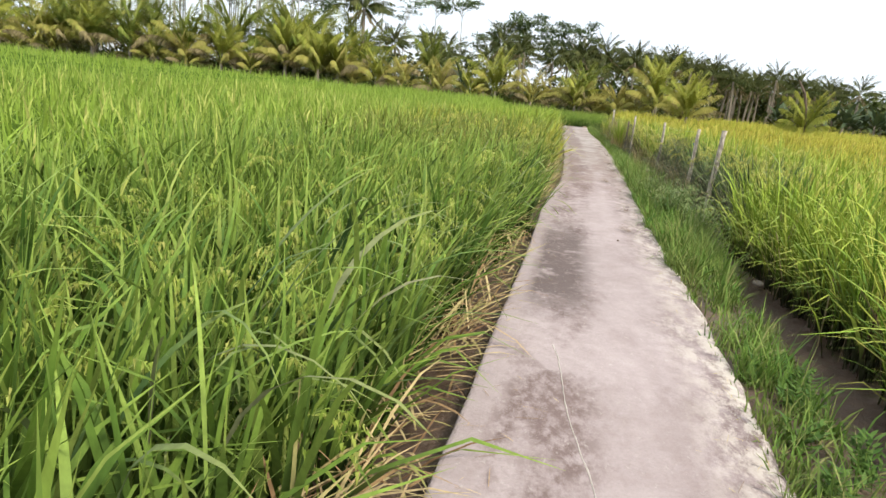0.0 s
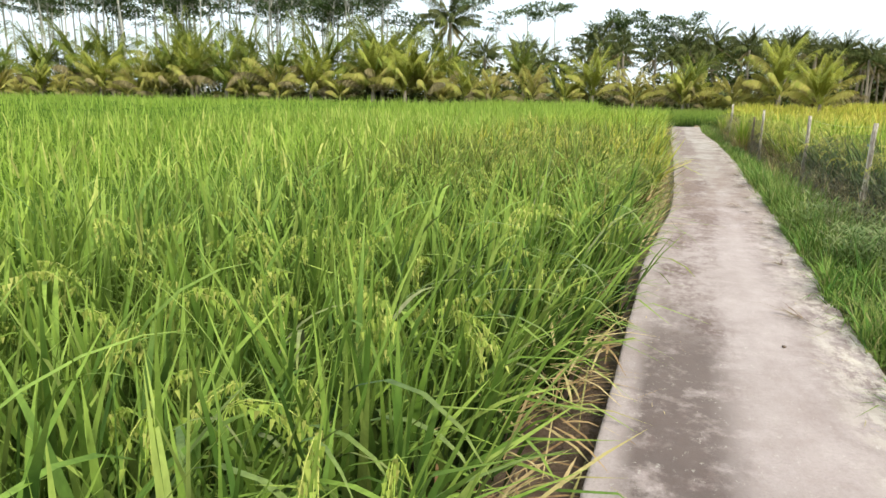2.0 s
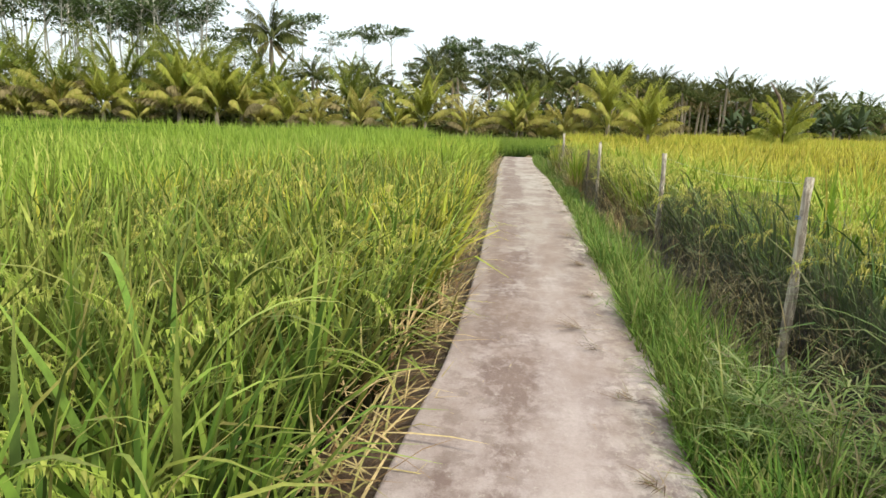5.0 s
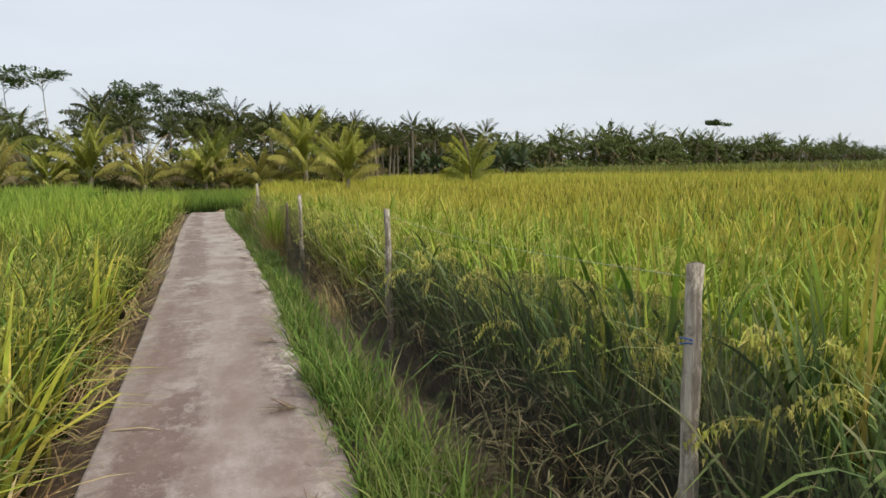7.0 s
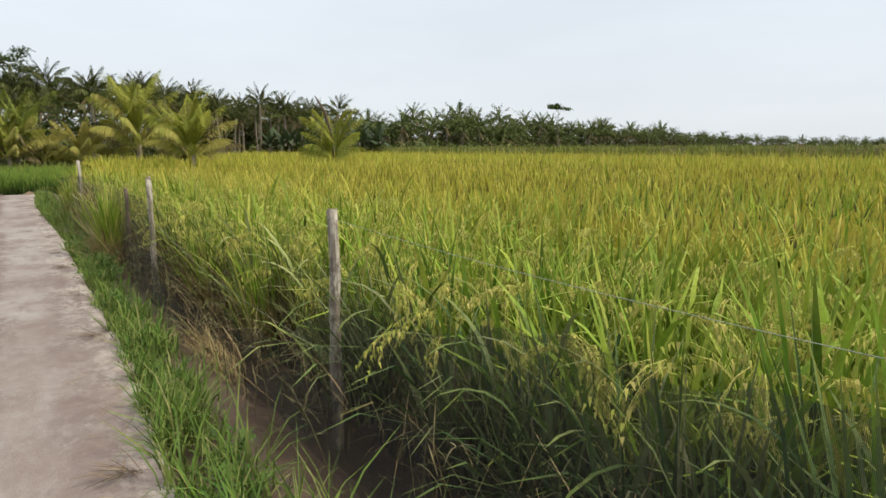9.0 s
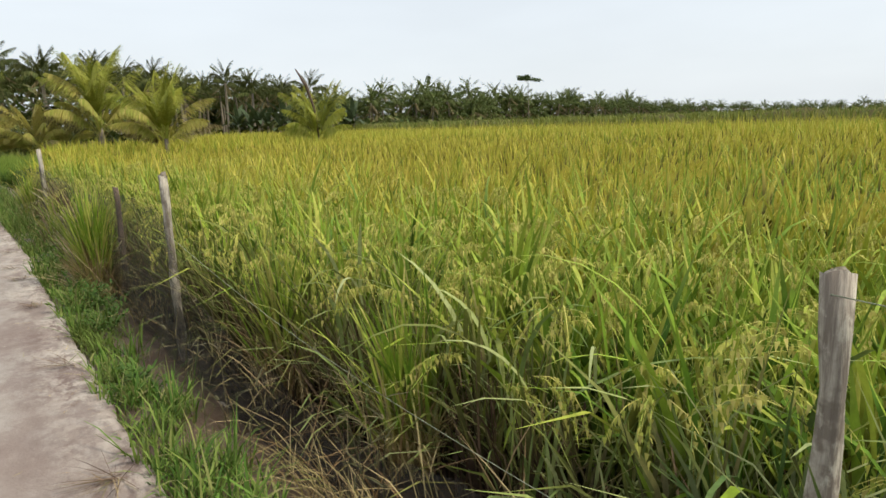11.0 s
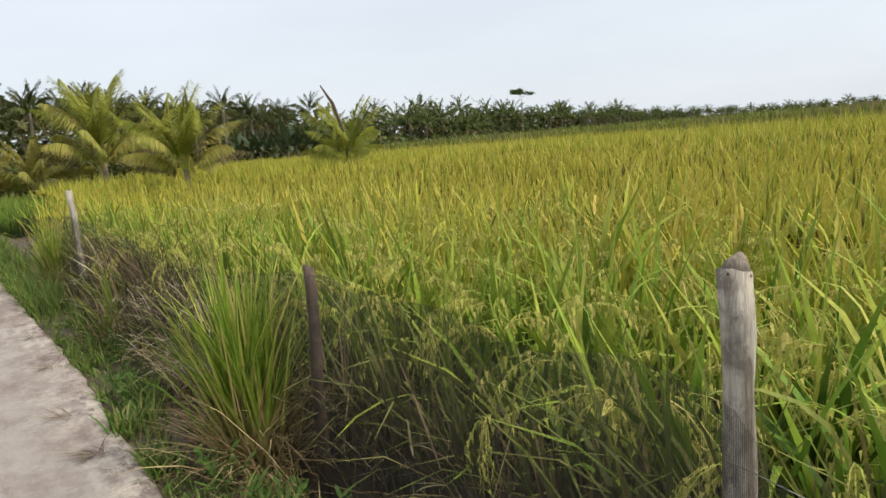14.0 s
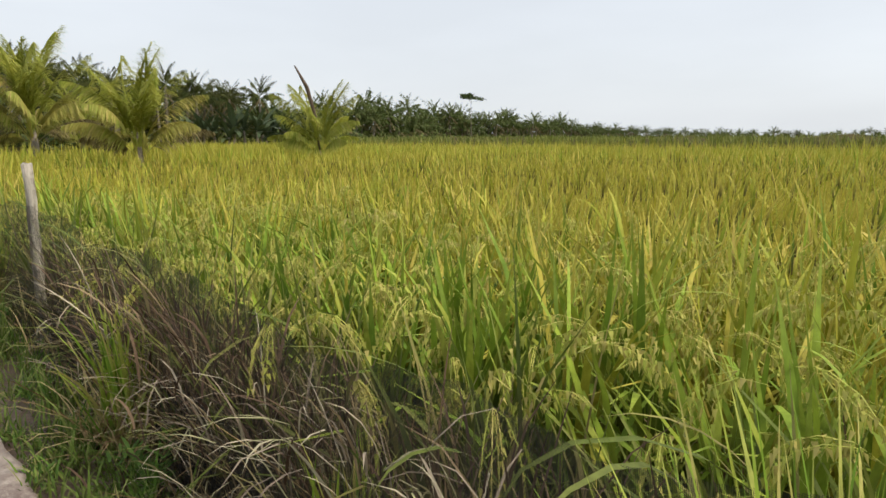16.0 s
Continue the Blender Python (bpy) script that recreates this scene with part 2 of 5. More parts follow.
def concrete_material():
    m, n, l, p = nodes_of("worn_concrete")
    big = noise_tex(n, l, 1.1, 5, 0.65, (1.4, 0.7, 1))
    mid_n = noise_tex(n, l, 5.5, 6, 0.7)
    grit = noise_tex(n, l, 70, 4, 0.7)
    col = mix(n, l, remap(n, l, mid_n, 0.3, 0.7), (0.315, 0.262, 0.262), (0.40, 0.343, 0.345))
    aged = mix(n, l, remap(n, l, mid_n, 0.3, 0.7), (0.31, 0.283, 0.262), (0.395, 0.367, 0.345))
    where = n.new("ShaderNodeTexCoord")
    at = n.new("ShaderNodeSeparateXYZ")
    l.new(where.outputs["UV"], at.inputs[0])
    col = mix(n, l, remap(n, l, at.outputs["Y"], 8.0, 13.0), col, aged)
    col = mix(n, l, remap(n, l, grit, 0.45, 0.75, 0, 0.35), col, (0.20, 0.17, 0.155))
    # dark algae stains along the damp left side, worn pale along the wheel line
    c = n.new("ShaderNodeTexCoord")
    sx = n.new("ShaderNodeSeparateXYZ")
    l.new(c.outputs["UV"], sx.inputs[0])
    left = n.new("ShaderNodeValToRGB")
    for pos, v in ((0.0, 0.05), (0.08, 0.15), (0.15, 0.9), (0.36, 0.95), (0.47, 0.3), (0.6, 0.08), (0.74, 0.34), (1.0, 0.45)):
        el = left.color_ramp.elements.new(pos)
        el.color = (v, v, v, 1)
    left.color_ramp.elements.remove(left.color_ramp.elements[0])
    l.new(sx.outputs["X"], left.inputs[0])
    further = remap(n, l, sx.outputs["Y"], 4.0, 9.0, 1.0, 1.7)
    blot = n.new("ShaderNodeMath")
    blot.operation = "MULTIPLY"
    l.new(remap(n, l, big, 0.43, 0.58), blot.inputs[0])
    wide = n.new("ShaderNodeMath")
    wide.operation = "MULTIPLY"
    l.new(left.outputs[0], wide.inputs[0])
    l.new(further, wide.inputs[1])
    l.new(wide.outputs[0], blot.inputs[1])
    speck = n.new("ShaderNodeMath")
    speck.operation = "MULTIPLY"
    l.new(blot.outputs[0], speck.inputs[0])
    l.new(remap(n, l, noise_tex(n, l, 16, 5, 0.75, (1, 0.6, 1)), 0.4, 0.58, 0.2, 1.0), speck.inputs[1])
    col = mix(n, l, remap(n, l, speck.outputs[0], 0.05, 0.8, 0.0, 0.9), col, (0.125, 0.085, 0.08))
    rim = remap(n, l, sx.outputs["X"], 0.72, 0.95, 0.0, 1.0)
    rim_f = n.new("ShaderNodeMath")
    rim_f.operation = "MULTIPLY"
    l.new(rim, rim_f.inputs[0])
    l.new(remap(n, l, noise_tex(n, l, 9, 6, 0.75, (1, 0.5, 1)), 0.45, 0.55, 0, 0.9), rim_f.inputs[1])
    col = mix(n, l, rim_f.outputs[0], col, (0.54, 0.49, 0.44))
    blotch = remap(n, l, noise_tex(n, l, 1.9, 6, 0.66, (1.3, 0.6, 1)), 0.47, 0.60, 0, 0.65)
    later = remap(n, l, sx.outputs["Y"], 6.5, 10.0, 0.35, 1.0)
    col = mix(n, l, mix(n, l, 1.0, blotch, later, "MULTIPLY"), col, (0.165, 0.12, 0.112))
    flank = ramp(n, [(0.0, (0.2,) * 3), (0.13, (1.0,) * 3), (0.38, (0.9,) * 3), (0.5, (0.12,) * 3), (0.62, (0.15,) * 3), (0.76, (0.9,) * 3), (1.0, (0.8,) * 3)])
    l.new(sx.outputs["X"], flank.inputs[0])
    worn = ramp(n, [(0.0, (0.3,) * 3), (0.14, (0.35,) * 3), (0.26, (1.0,) * 3), (0.5, (0.9,) * 3), (0.75, (0.5,) * 3)])
    l.new(remap(n, l, sx.outputs["Y"], 0.0, 28.0), worn.inputs[0])
    scab = remap(n, l, noise_tex(n, l, 6.5, 8, 0.74), 0.49, 0.56, 0.0, 0.6)
    stain = mix(n, l, 1.0, remap(n, l, sx.outputs["Y"], 0.7, 1.4), remap(n, l, sx.outputs["Y"], 3.2, 4.3, 1.0, 0.0), "MULTIPLY")
    smear = ramp(n, [(0.0, (0.0,) * 3), (0.06, (0.15,) * 3), (0.12, (1.0,) * 3), (0.33, (1.0,) * 3), (0.46, (0.2,) * 3), (0.6, (0.05,) * 3)])
    l.new(sx.outputs["X"], smear.inputs[0])
    stain = mix(n, l, 1.0, stain, smear.outputs[0], "MULTIPLY")
    stain = mix(n, l, 1.0, stain, remap(n, l, noise_tex(n, l, 4.5, 7, 0.72), 0.34, 0.50, 0.1, 0.95), "MULTIPLY")
    col = mix(n, l, stain, col, (0.095, 0.073, 0.07))
    scab = mix(n, l, 1.0, mix(n, l, 1.0, flank.outputs[0], worn.outputs[0], "MULTIPLY"), scab, "MULTIPLY")
    col = mix(n, l, scab, col, (0.135, 0.098, 0.09))
    crumbs = remap(n, l, noise_tex(n, l, 26, 5, 0.75, (1, 0.6, 1)), 0.6, 0.68, 0, 0.5)
    col = mix(n, l, crumbs, col, (0.46, 0.43, 0.40))
    tone = remap(n, l, noise_tex(n, l, 0.55, 3, 0.5), 0.42, 0.6, 0, 0.4)
    col = mix(n, l, mix(n, l, 1.0, tone, later, "MULTIPLY"), col, (0.21, 0.165, 0.15))
    damp = n.new("ShaderNodeMath")
    damp.operation = "MULTIPLY"
    reach = ramp(n, [(0.0, (0, 0, 0)), (0.12, (0, 0, 0)), (0.24, (0.6, 0.6, 0.6)), (0.45, (0.6, 0.6, 0.6)), (0.6, (0.2, 0.2, 0.2))])
    l.new(remap(n, l, sx.outputs["Y"], 3.0, 25.0, 0.0, 1.0), reach.inputs[0])
    l.new(reach.outputs[0], damp.inputs[0])
    l.new(remap(n, l, noise_tex(n, l, 2.6, 6, 0.7, (1.2, 0.5, 1)), 0.4, 0.6), damp.inputs[1])
    col = mix(n, l, damp.outputs[0], col, (0.20, 0.145, 0.125))
    l.new(col, p.inputs["Base Color"])
    p.inputs["Roughness"].default_value = 0.88
    p.inputs["Specular IOR Level"].default_value = 0.25
    h = n.new("ShaderNodeMath")
    l.new(grit, h.inputs[0])
    l.new(mid_n, h.inputs[1])
    bumpy(n, l, p, h.outputs[0], 0.85, 0.008)
    return m


def soil_material(name, a, b, c, rough=0.7, scale=3.0):
    m, n, l, p = nodes_of(name)
    f1 = noise_tex(n, l, scale, 6, 0.7)
    f2 = noise_tex(n, l, scale * 9, 5, 0.7)
    col = mix(n, l, remap(n, l, f1, 0.35, 0.65), a, b)
    col = mix(n, l, remap(n, l, f2, 0.5, 0.7, 0, 0.7), col, c)
    l.new(col, p.inputs["Base Color"])
    l.new(remap(n, l, f1, 0.35, 0.65, rough - 0.25, rough + 0.15), p.inputs["Roughness"])
    p.inputs["Specular IOR Level"].default_value = 0.4 if rough < 0.65 else 0.0
    bumpy(n, l, p, f2, 0.7, 0.03)
    return m


def wood_material(name, a, b, c):
    m, n, l, p = nodes_of(name)
    grain = noise_tex(n, l, 30, 6, 0.7, (1, 1, 0.09))
    spots = noise_tex(n, l, 12, 4, 0.6)
    col = mix(n, l, remap(n, l, grain, 0.40, 0.58), a, b)
    col = mix(n, l, remap(n, l, spots, 0.5, 0.62, 0, 0.8), col, c)
    lichen = noise_tex(n, l, 24, 5, 0.7, (1, 1, 0.5))
    col = mix(n, l, remap(n, l, lichen, 0.54, 0.64, 0, 0.6), col, tuple(min(0.6, v * 1.25) for v in b))
    l.new(col, p.inputs["Base Color"])
    p.inputs["Roughness"].default_value = 0.85
    bumpy(n, l, p, grain, 1.0, 0.014)
    return m


def net_material():
    """Fine dark plastic netting: a square grid of threads with open holes."""
    m, n, l, p = nodes_of("black_netting")
    uv = n.new("ShaderNodeUVMap")
    sx = n.new("ShaderNodeSeparateXYZ")
    l.new(uv.outputs[0], sx.inputs[0])
    threads = []
    for axis in ("X", "Y"):
        f = n.new("ShaderNodeMath")
        f.operation = "FRACT"
        l.new(sx.outputs[axis], f.inputs[0])
        g = n.new("ShaderNodeMath")
        g.operation = "LESS_THAN"
        g.inputs[1].default_value = 0.18
        l.new(f.outputs[0], g.inputs[0])
        threads.append(g.outputs[0])
    mx = n.new("ShaderNodeMath")
    mx.operation = "MAXIMUM"
    l.new(threads[0], mx.inputs[0])
    l.new(threads[1], mx.inputs[1])
    col = mix(n, l, remap(n, l, noise_tex(n, l, 2.5, 4), 0.35, 0.65), (0.022, 0.020, 0.017), (0.045, 0.040, 0.034))
    l.new(col, p.inputs["Base Color"])
    p.inputs["Roughness"].default_value = 0.7
    clear = n.new("ShaderNodeBsdfTransparent")
    sh = n.new("ShaderNodeMixShader")
    l.new(mx.outputs[0], sh.inputs[0])
    l.new(clear.outputs[0], sh.inputs[1])
    l.new(p.outputs[0], sh.inputs[2])
    l.new(sh.outputs[0], n["Material Output"].inputs[0])
    return m


CONCRETE = concrete_material()
MUD = soil_material("paddy_mud", (0.068, 0.044, 0.031), (0.108, 0.073, 0.051), (0.148, 0.104, 0.074), 0.55)
SCRUB = soil_material("rough_grassland", (0.11, 0.135, 0.035), (0.16, 0.165, 0.05), (0.20, 0.16, 0.08), 0.9, 0.4)
BANK = soil_material("bund_earth", (0.10, 0.085, 0.045), (0.085, 0.10, 0.03), (0.15, 0.12, 0.07), 0.85, 2.0)
SOIL = soil_material("dry_brown_soil", (0.15, 0.105, 0.07), (0.22, 0.165, 0.115), (0.10, 0.10, 0.035), 0.9, 4.0)
POST_PALE = wood_material("weathered_pale_wood", (0.20, 0.165, 0.135), (0.49, 0.44, 0.37), (0.15, 0.12, 0.095))
POST_DARK = wood_material("damp_dark_wood", (0.06, 0.04, 0.032), (0.12, 0.083, 0.065), (0.17, 0.12, 0.09))
BARK_PALE = wood_material("pale_bark", (0.44, 0.41, 0.36), (0.62, 0.59, 0.53), (0.22, 0.20, 0.16))
BARK_PALM = wood_material("palm_bark", (0.16, 0.13, 0.10), (0.28, 0.24, 0.19), (0.10, 0.08, 0.06))
NET = net_material()
STRING = soil_material("nylon_string", (0.30, 0.34, 0.24), (0.42, 0.45, 0.34), (0.22, 0.25, 0.18), 0.6, 20)
BLUE = soil_material("blue_plastic_strip", (0.05, 0.13, 0.35), (0.09, 0.18, 0.42), (0.04, 0.09, 0.25), 0.5, 30)
SEAM = soil_material("pale_mortar", (0.58, 0.54, 0.49), (0.66, 0.61, 0.56), (0.48, 0.44, 0.40), 0.9, 20)
STONE = soil_material("pale_clod", (0.35, 0.30, 0.24), (0.48, 0.43, 0.36), (0.25, 0.20, 0.16), 0.9, 14)
# green sheet below the tips, coloured dark for the shaded gaps between blades
CANOPY_GREEN = soil_material("rice_under_canopy_green_shaded", (0.05, 0.09, 0.014), (0.075, 0.125, 0.018), (0.03, 0.055, 0.012), 0.9, 5.0)
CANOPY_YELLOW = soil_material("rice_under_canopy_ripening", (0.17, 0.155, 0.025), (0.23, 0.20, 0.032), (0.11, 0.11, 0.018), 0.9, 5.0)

# ---------------------------------------------------------------- helpers for meshes
rng = np.random.default_rng(7)


def raw_mesh(name, co, faces_flat, sizes, mat, uv=None, smooth=True):
    """A mesh from arrays: vertices (n, 3), flat loop indices and the loop count of each face."""
    me = bpy.data.meshes.new(name)
    me.vertices.add(len(co))
    me.vertices.foreach_set("co", np.ascontiguousarray(co, dtype=np.float32).ravel())
    me.loops.add(len(faces_flat))
    me.loops.foreach_set("vertex_index", np.ascontiguousarray(faces_flat, dtype=np.int32))
    me.polygons.add(len(sizes))
    starts = np.concatenate([[0], np.cumsum(sizes)[:-1]]).astype(np.int32)
    me.polygons.foreach_set("loop_start", starts)
    me.polygons.foreach_set("use_smooth", np.full(len(sizes), smooth, dtype=bool))
    if uv is not None:
        layer = me.uv_layers.new(name="UVMap")
        layer.data.foreach_set("uv", np.ascontiguousarray(uv[faces_flat], dtype=np.float32).ravel())
    me.materials.append(mat)
    me.update(calc_edges=True)
    return me


def strips(base, az, lean, bend, length, width, seg=4, face=None, power=1.5, taper=1.0, foot=0.55, v0=0.0):
    """Blades as arrays: each is a ribbon that rises from base, leans towards az and bends over."""
    n = len(base)
    s = np.linspace(0, 1, seg + 1)
    th = lean[:, None] + bend[:, None] * ((s[:-1] + s[1:]) / 2)[None] ** power
    step = (length / seg)[:, None]
    h = np.concatenate([np.zeros((n, 1)), np.cumsum(np.sin(th) * step, 1)], 1)
    z = np.concatenate([np.zeros((n, 1)), np.cumsum(np.cos(th) * step, 1)], 1)
    cx = base[:, 0:1] + h * np.cos(az)[:, None]
    cy = base[:, 1:2] + h * np.sin(az)[:, None]
    cz = base[:, 2:3] + z
    if face is None:
        face = az + np.pi / 2 + rng.uniform(-0.9, 0.9, n)
    prof = (foot + (1 - foot) * np.minimum(s[:-1] * 3, 1)) * (1 - s[:-1] ** 2.2 * 0.75 * taper)
    wx = (np.cos(face) * width / 2)[:, None] * prof[None]
    wy = (np.sin(face) * width / 2)[:, None] * prof[None]
    per = 2 * seg + 1
    co = np.empty((n, per, 3))
    co[:, 0:2 * seg:2, 0], co[:, 0:2 * seg:2, 1], co[:, 0:2 * seg:2, 2] = cx[:, :-1] - wx, cy[:, :-1] - wy, cz[:, :-1]
    co[:, 1:2 * seg:2, 0], co[:, 1:2 * seg:2, 1], co[:, 1:2 * seg:2, 2] = cx[:, :-1] + wx, cy[:, :-1] + wy, cz[:, :-1]
    co[:, -1, 0], co[:, -1, 1], co[:, -1, 2] = cx[:, -1], cy[:, -1], cz[:, -1]
    one, sizes = [], []
    for i in range(seg - 1):
        one += [2 * i, 2 * i + 1, 2 * i + 3, 2 * i + 2]
        sizes.append(4)
    one += [2 * seg - 2, 2 * seg - 1, 2 * seg]
    sizes.append(3)
    idx = (np.arange(n) * per)[:, None] + np.array(one)[None]
    uv = np.empty((n, per, 2))
    uv[:, 0:2 * seg:2, 0], uv[:, 1:2 * seg:2, 0], uv[:, -1, 0] = 0, 1, 0.5
    uv[:, 0:2 * seg:2, 1] = uv[:, 1:2 * seg:2, 1] = s[:-1]
    uv[:, -1, 1] = 1
    uv[..., 1] = v0 + (1 - v0) * uv[..., 1]
    return co.reshape(-1, 3), idx.ravel(), np.tile(sizes, n), uv.reshape(-1, 2), (cx, cy, cz, th)


def joined(chunks):
    co, fl, sz, uv, k = [], [], [], [], 0
    for c in chunks:
        co.append(c[0]), fl.append(c[1] + k), sz.append(c[2]), uv.append(c[3])
        k += len(c[0])
    return np.concatenate(co), np.concatenate(fl), np.concatenate(sz), np.concatenate(uv)


def strip_object(name, chunks, mat, parent=None):
    co, fl, sz, uv = joined(chunks)
    ob = new(name, raw_mesh(name, co, fl, sz, mat, uv))
    if parent:
        ob.parent = parent
    return ob


def part(name, bm, material, parent, label=""):
    me = bpy.data.meshes.new(name)
    bm.to_mesh(me)
    bm.free()
    me.materials.append(material)
    for p in me.polygons:
        p.use_smooth = True
    ob = new(name, me)
    ob.parent = parent
    if label:
        ob["label"] = label
    return ob


def off(y):
    """How far the path swings to the left of its straight line at y."""
    return np.interp(y, [-30, -4, 2, 5.2, 6, 7.0, 7.6, 9, 11, 14, 18, 23, 28, 33, 60], [-1.4, -0.476, -0.265, -0.205, -0.165, -0.08, -0.025, 0.015, 0.03, 0.02, 0.0, -0.08, -0.08, 0.0, 0.0])


def fence_x(y):
    return np.interp(y, [-30, 0, 6.9, 12.5, 16.4, 18.3, 23.5, 33], [1.1, 2.05, 2.18, 2.15, 1.9, 1.9, 1.79, 1.75])


def wide(y):
    """The width of the path at y."""
    return np.interp(y, [5.5, 7.0, 11.5, 13.5, 19, 20.4, 21.5, 22.6, 27.5], [1.30, 1.20, 1.20, 1.28, 1.30, 1.32, 1.355, 1.325, 1.20])


# ---------------------------------------------------------------- ground, path, bunds
def ground():
    xs = np.unique(np.concatenate([[-2600, -900, -300, -120], np.arange(-80, -2, 6), np.arange(-2, 0, 0.25), np.arange(0, 3.2, 0.1),
                                   np.arange(3.5, 36, 4), [36, 40, 60, 120, 300, 900, 2600]]).round(3))
    ys = np.unique(np.concatenate([[-2600, -600, -120, -30], np.arange(-8, 34, 0.3), np.arange(34, 80, 4), [90, 140, 300, 900, 2600]]).round(3))
    X, Y = np.meshgrid(xs, ys)
    rel = X - off(Y)
    base = np.interp(rel, [-0.6, -0.25, 0.0, 0.1, 1.2, 1.32, 1.6, 1.78, 1.92, 2.3, 3.0], [-0.27, -0.23, -0.13, -0.14, -0.14, -0.035, -0.06, -0.13, -0.24, -0.26, -0.28])
    bump = np.array([[noise.noise((float(a) * 2.1, float(b) * 2.1, 0.3)) for a in xs] for b in ys])
    near = (np.abs(rel - 1.2) < 2.5) & ((rel < -0.02) | (rel > 1.35)) & (Y > -9) & (Y < 35)
    Z = base + np.where(near, bump * 0.045, 0)
    Z = np.where(Y > 33.2, np.maximum(Z, -0.2), Z)
    ny, nx = X.shape
    i = np.arange((ny - 1) * (nx - 1))
    a = (i // (nx - 1)) * nx + i % (nx - 1)
    fl = np.stack([a, a + 1, a + nx + 1, a + nx], 1).ravel()
    me = raw_mesh("ground", np.stack([X, Y, Z], -1).reshape(-1, 3), fl, np.full(len(i), 4), MUD)
    me.materials.append(SCRUB)
    cx, cy = X[:-1, :-1].ravel(), Y[:-1, :-1].ravel()
    me.polygons.foreach_set("material_index", ((cx >= 36) | (cy >= 46) | (cx < -80) | (cy < -30)).astype(np.int32))
    tagged(new("ground", me), "wet brown paddy mud with rough grassland beyond", "ground", kind="structure")


def concrete_path():
    ys = np.arange(-9, 32.6, 0.12)
    us = np.array([0, 0.006, 0.02, 0.1, 0.25, 0.4, 0.55, 0.7, 0.85, 0.95, 0.985, 1.0])
    rows = []
    for y in ys:
        o, wd = float(off(y)), float(wide(y))
        nl = noise.noise((3.1, y * 0.9, 0)) * 0.012 + noise.noise((8.1, y * 4.0, 0)) * 0.006
        nr = noise.noise((1.7, y * 0.7, 5)) * 0.03 + noise.noise((4.4, y * 3.5, 2)) * 0.022 + noise.noise((4.4, y * 9.5, 2)) * 0.012
        ring = [(o + nl, y, -0.16, 0.0, y)]
        for u in us:
            x = o + nl + u * (wd + nr - nl)
            z = 0.004 * noise.noise((x * 3, y * 3, 0)) - (0.012 if u in (0, 1.0) else 0.003 if u in (0.006, 0.985) else 0)
            ring.append((x, y, z, u, y))
        ring.append((o + wd + nr, y, -0.16, 1.0, y))
        rows.append(ring)
    A = np.array(rows)
    ny, nx, _ = A.shape
    i = np.arange((ny - 1) * (nx - 1))
    a = (i // (nx - 1)) * nx + i % (nx - 1)
    fl = np.stack([a, a + 1, a + nx + 1, a + nx], 1).ravel()
    me = raw_mesh("concrete_path", A[..., :3].reshape(-1, 3), fl, np.full(len(i), 4), CONCRETE, A[..., 3:].reshape(-1, 2))
    path = tagged(new("concrete_path", me), "narrow pale concrete footpath with dark algae stains", "path", kind="structure")
    # pale mortar seam that wanders along the slab
    bm = bmesh.new()
    prev = None
    for k, u in enumerate(np.linspace(0, 1, 46)):
        x, y = 0.215 - 0.20 * u + 0.012 * math.sin(u * 9) + 0.006 * noise.noise((u * 14, 0, 3)), -1.3 + 1.65 * u
        wv = 0.0022 + 0.0045 * abs(noise.noise((u * 17, 5, 0)))
        z = 0.004 * noise.noise((x * 3, y * 3, 0)) + 0.003
        cur = [bm.verts.new((x - wv, y, z - 0.006)), bm.verts.new((x - wv * 0.6, y, z)), bm.verts.new((x + wv * 0.6, y, z)), bm.verts.new((x + wv, y, z - 0.006))]
        if prev:
            for c in range(3):
                bm.faces.new((prev[c], prev[c + 1], cur[c + 1], cur[c]))
        prev = cur
    part("mortar_seam", bm, SEAM, path, "pale raised mortar seam")
    return path


def mound(name, x0, x1, y0, y1, z0, top, mat, label, cat, step=0.5):
    """A low bank of earth with a rounded, uneven top."""
    nx, ny = max(4, min(60, int((x1 - x0) / step))), max(4, min(90, int((y1 - y0) / step)))
    X, Y = np.meshgrid(np.linspace(x0, x1, nx + 1), np.linspace(y0, y1, ny + 1))
    u, v = (X - x0) / (x1 - x0), (Y - y0) / (y1 - y0)
    hump = np.clip(np.minimum(np.minimum(u, 1 - u) * (x1 - x0), np.minimum(v, 1 - v) * (y1 - y0)) / 0.9, 0, 1)
    nz = np.array([[noise.noise((float(a) * 0.7, float(b) * 0.7, 1.5)) for a in X[0]] for b in Y[:, 0]])
    Z = z0 + (top - z0) * np.sin(hump * np.pi / 2) * (1 + 0.25 * nz)
    i = np.arange(nx * ny)
    a = (i // nx) * (nx + 1) + i % nx
    fl = np.stack([a, a + 1, a + nx + 2, a + nx + 1], 1).ravel()
    me = raw_mesh(name, np.stack([X, Y, Z], -1).reshape(-1, 3), fl, np.full(len(i), 4), mat)
    return tagged(new(name, me), label, cat, kind="structure")


ground()
concrete_path()
mound("earth_ramp", 0.5, 1.6, 32.3, 33.7, -0.25, 0.14, SOIL, "bare brown earth bank where the path ends", "bank", 0.3)
mound("bund", 34.8, 38.5, -20, 120, -0.3, 1.3, BANK, "grassy earth bund along the far edge of the paddy", "bund", 1.5)
mound("bund", -80, 36, 44.6, 47.5, -0.3, 0.42, BANK, "low earth bund below the young palms", "bund", 0.8)

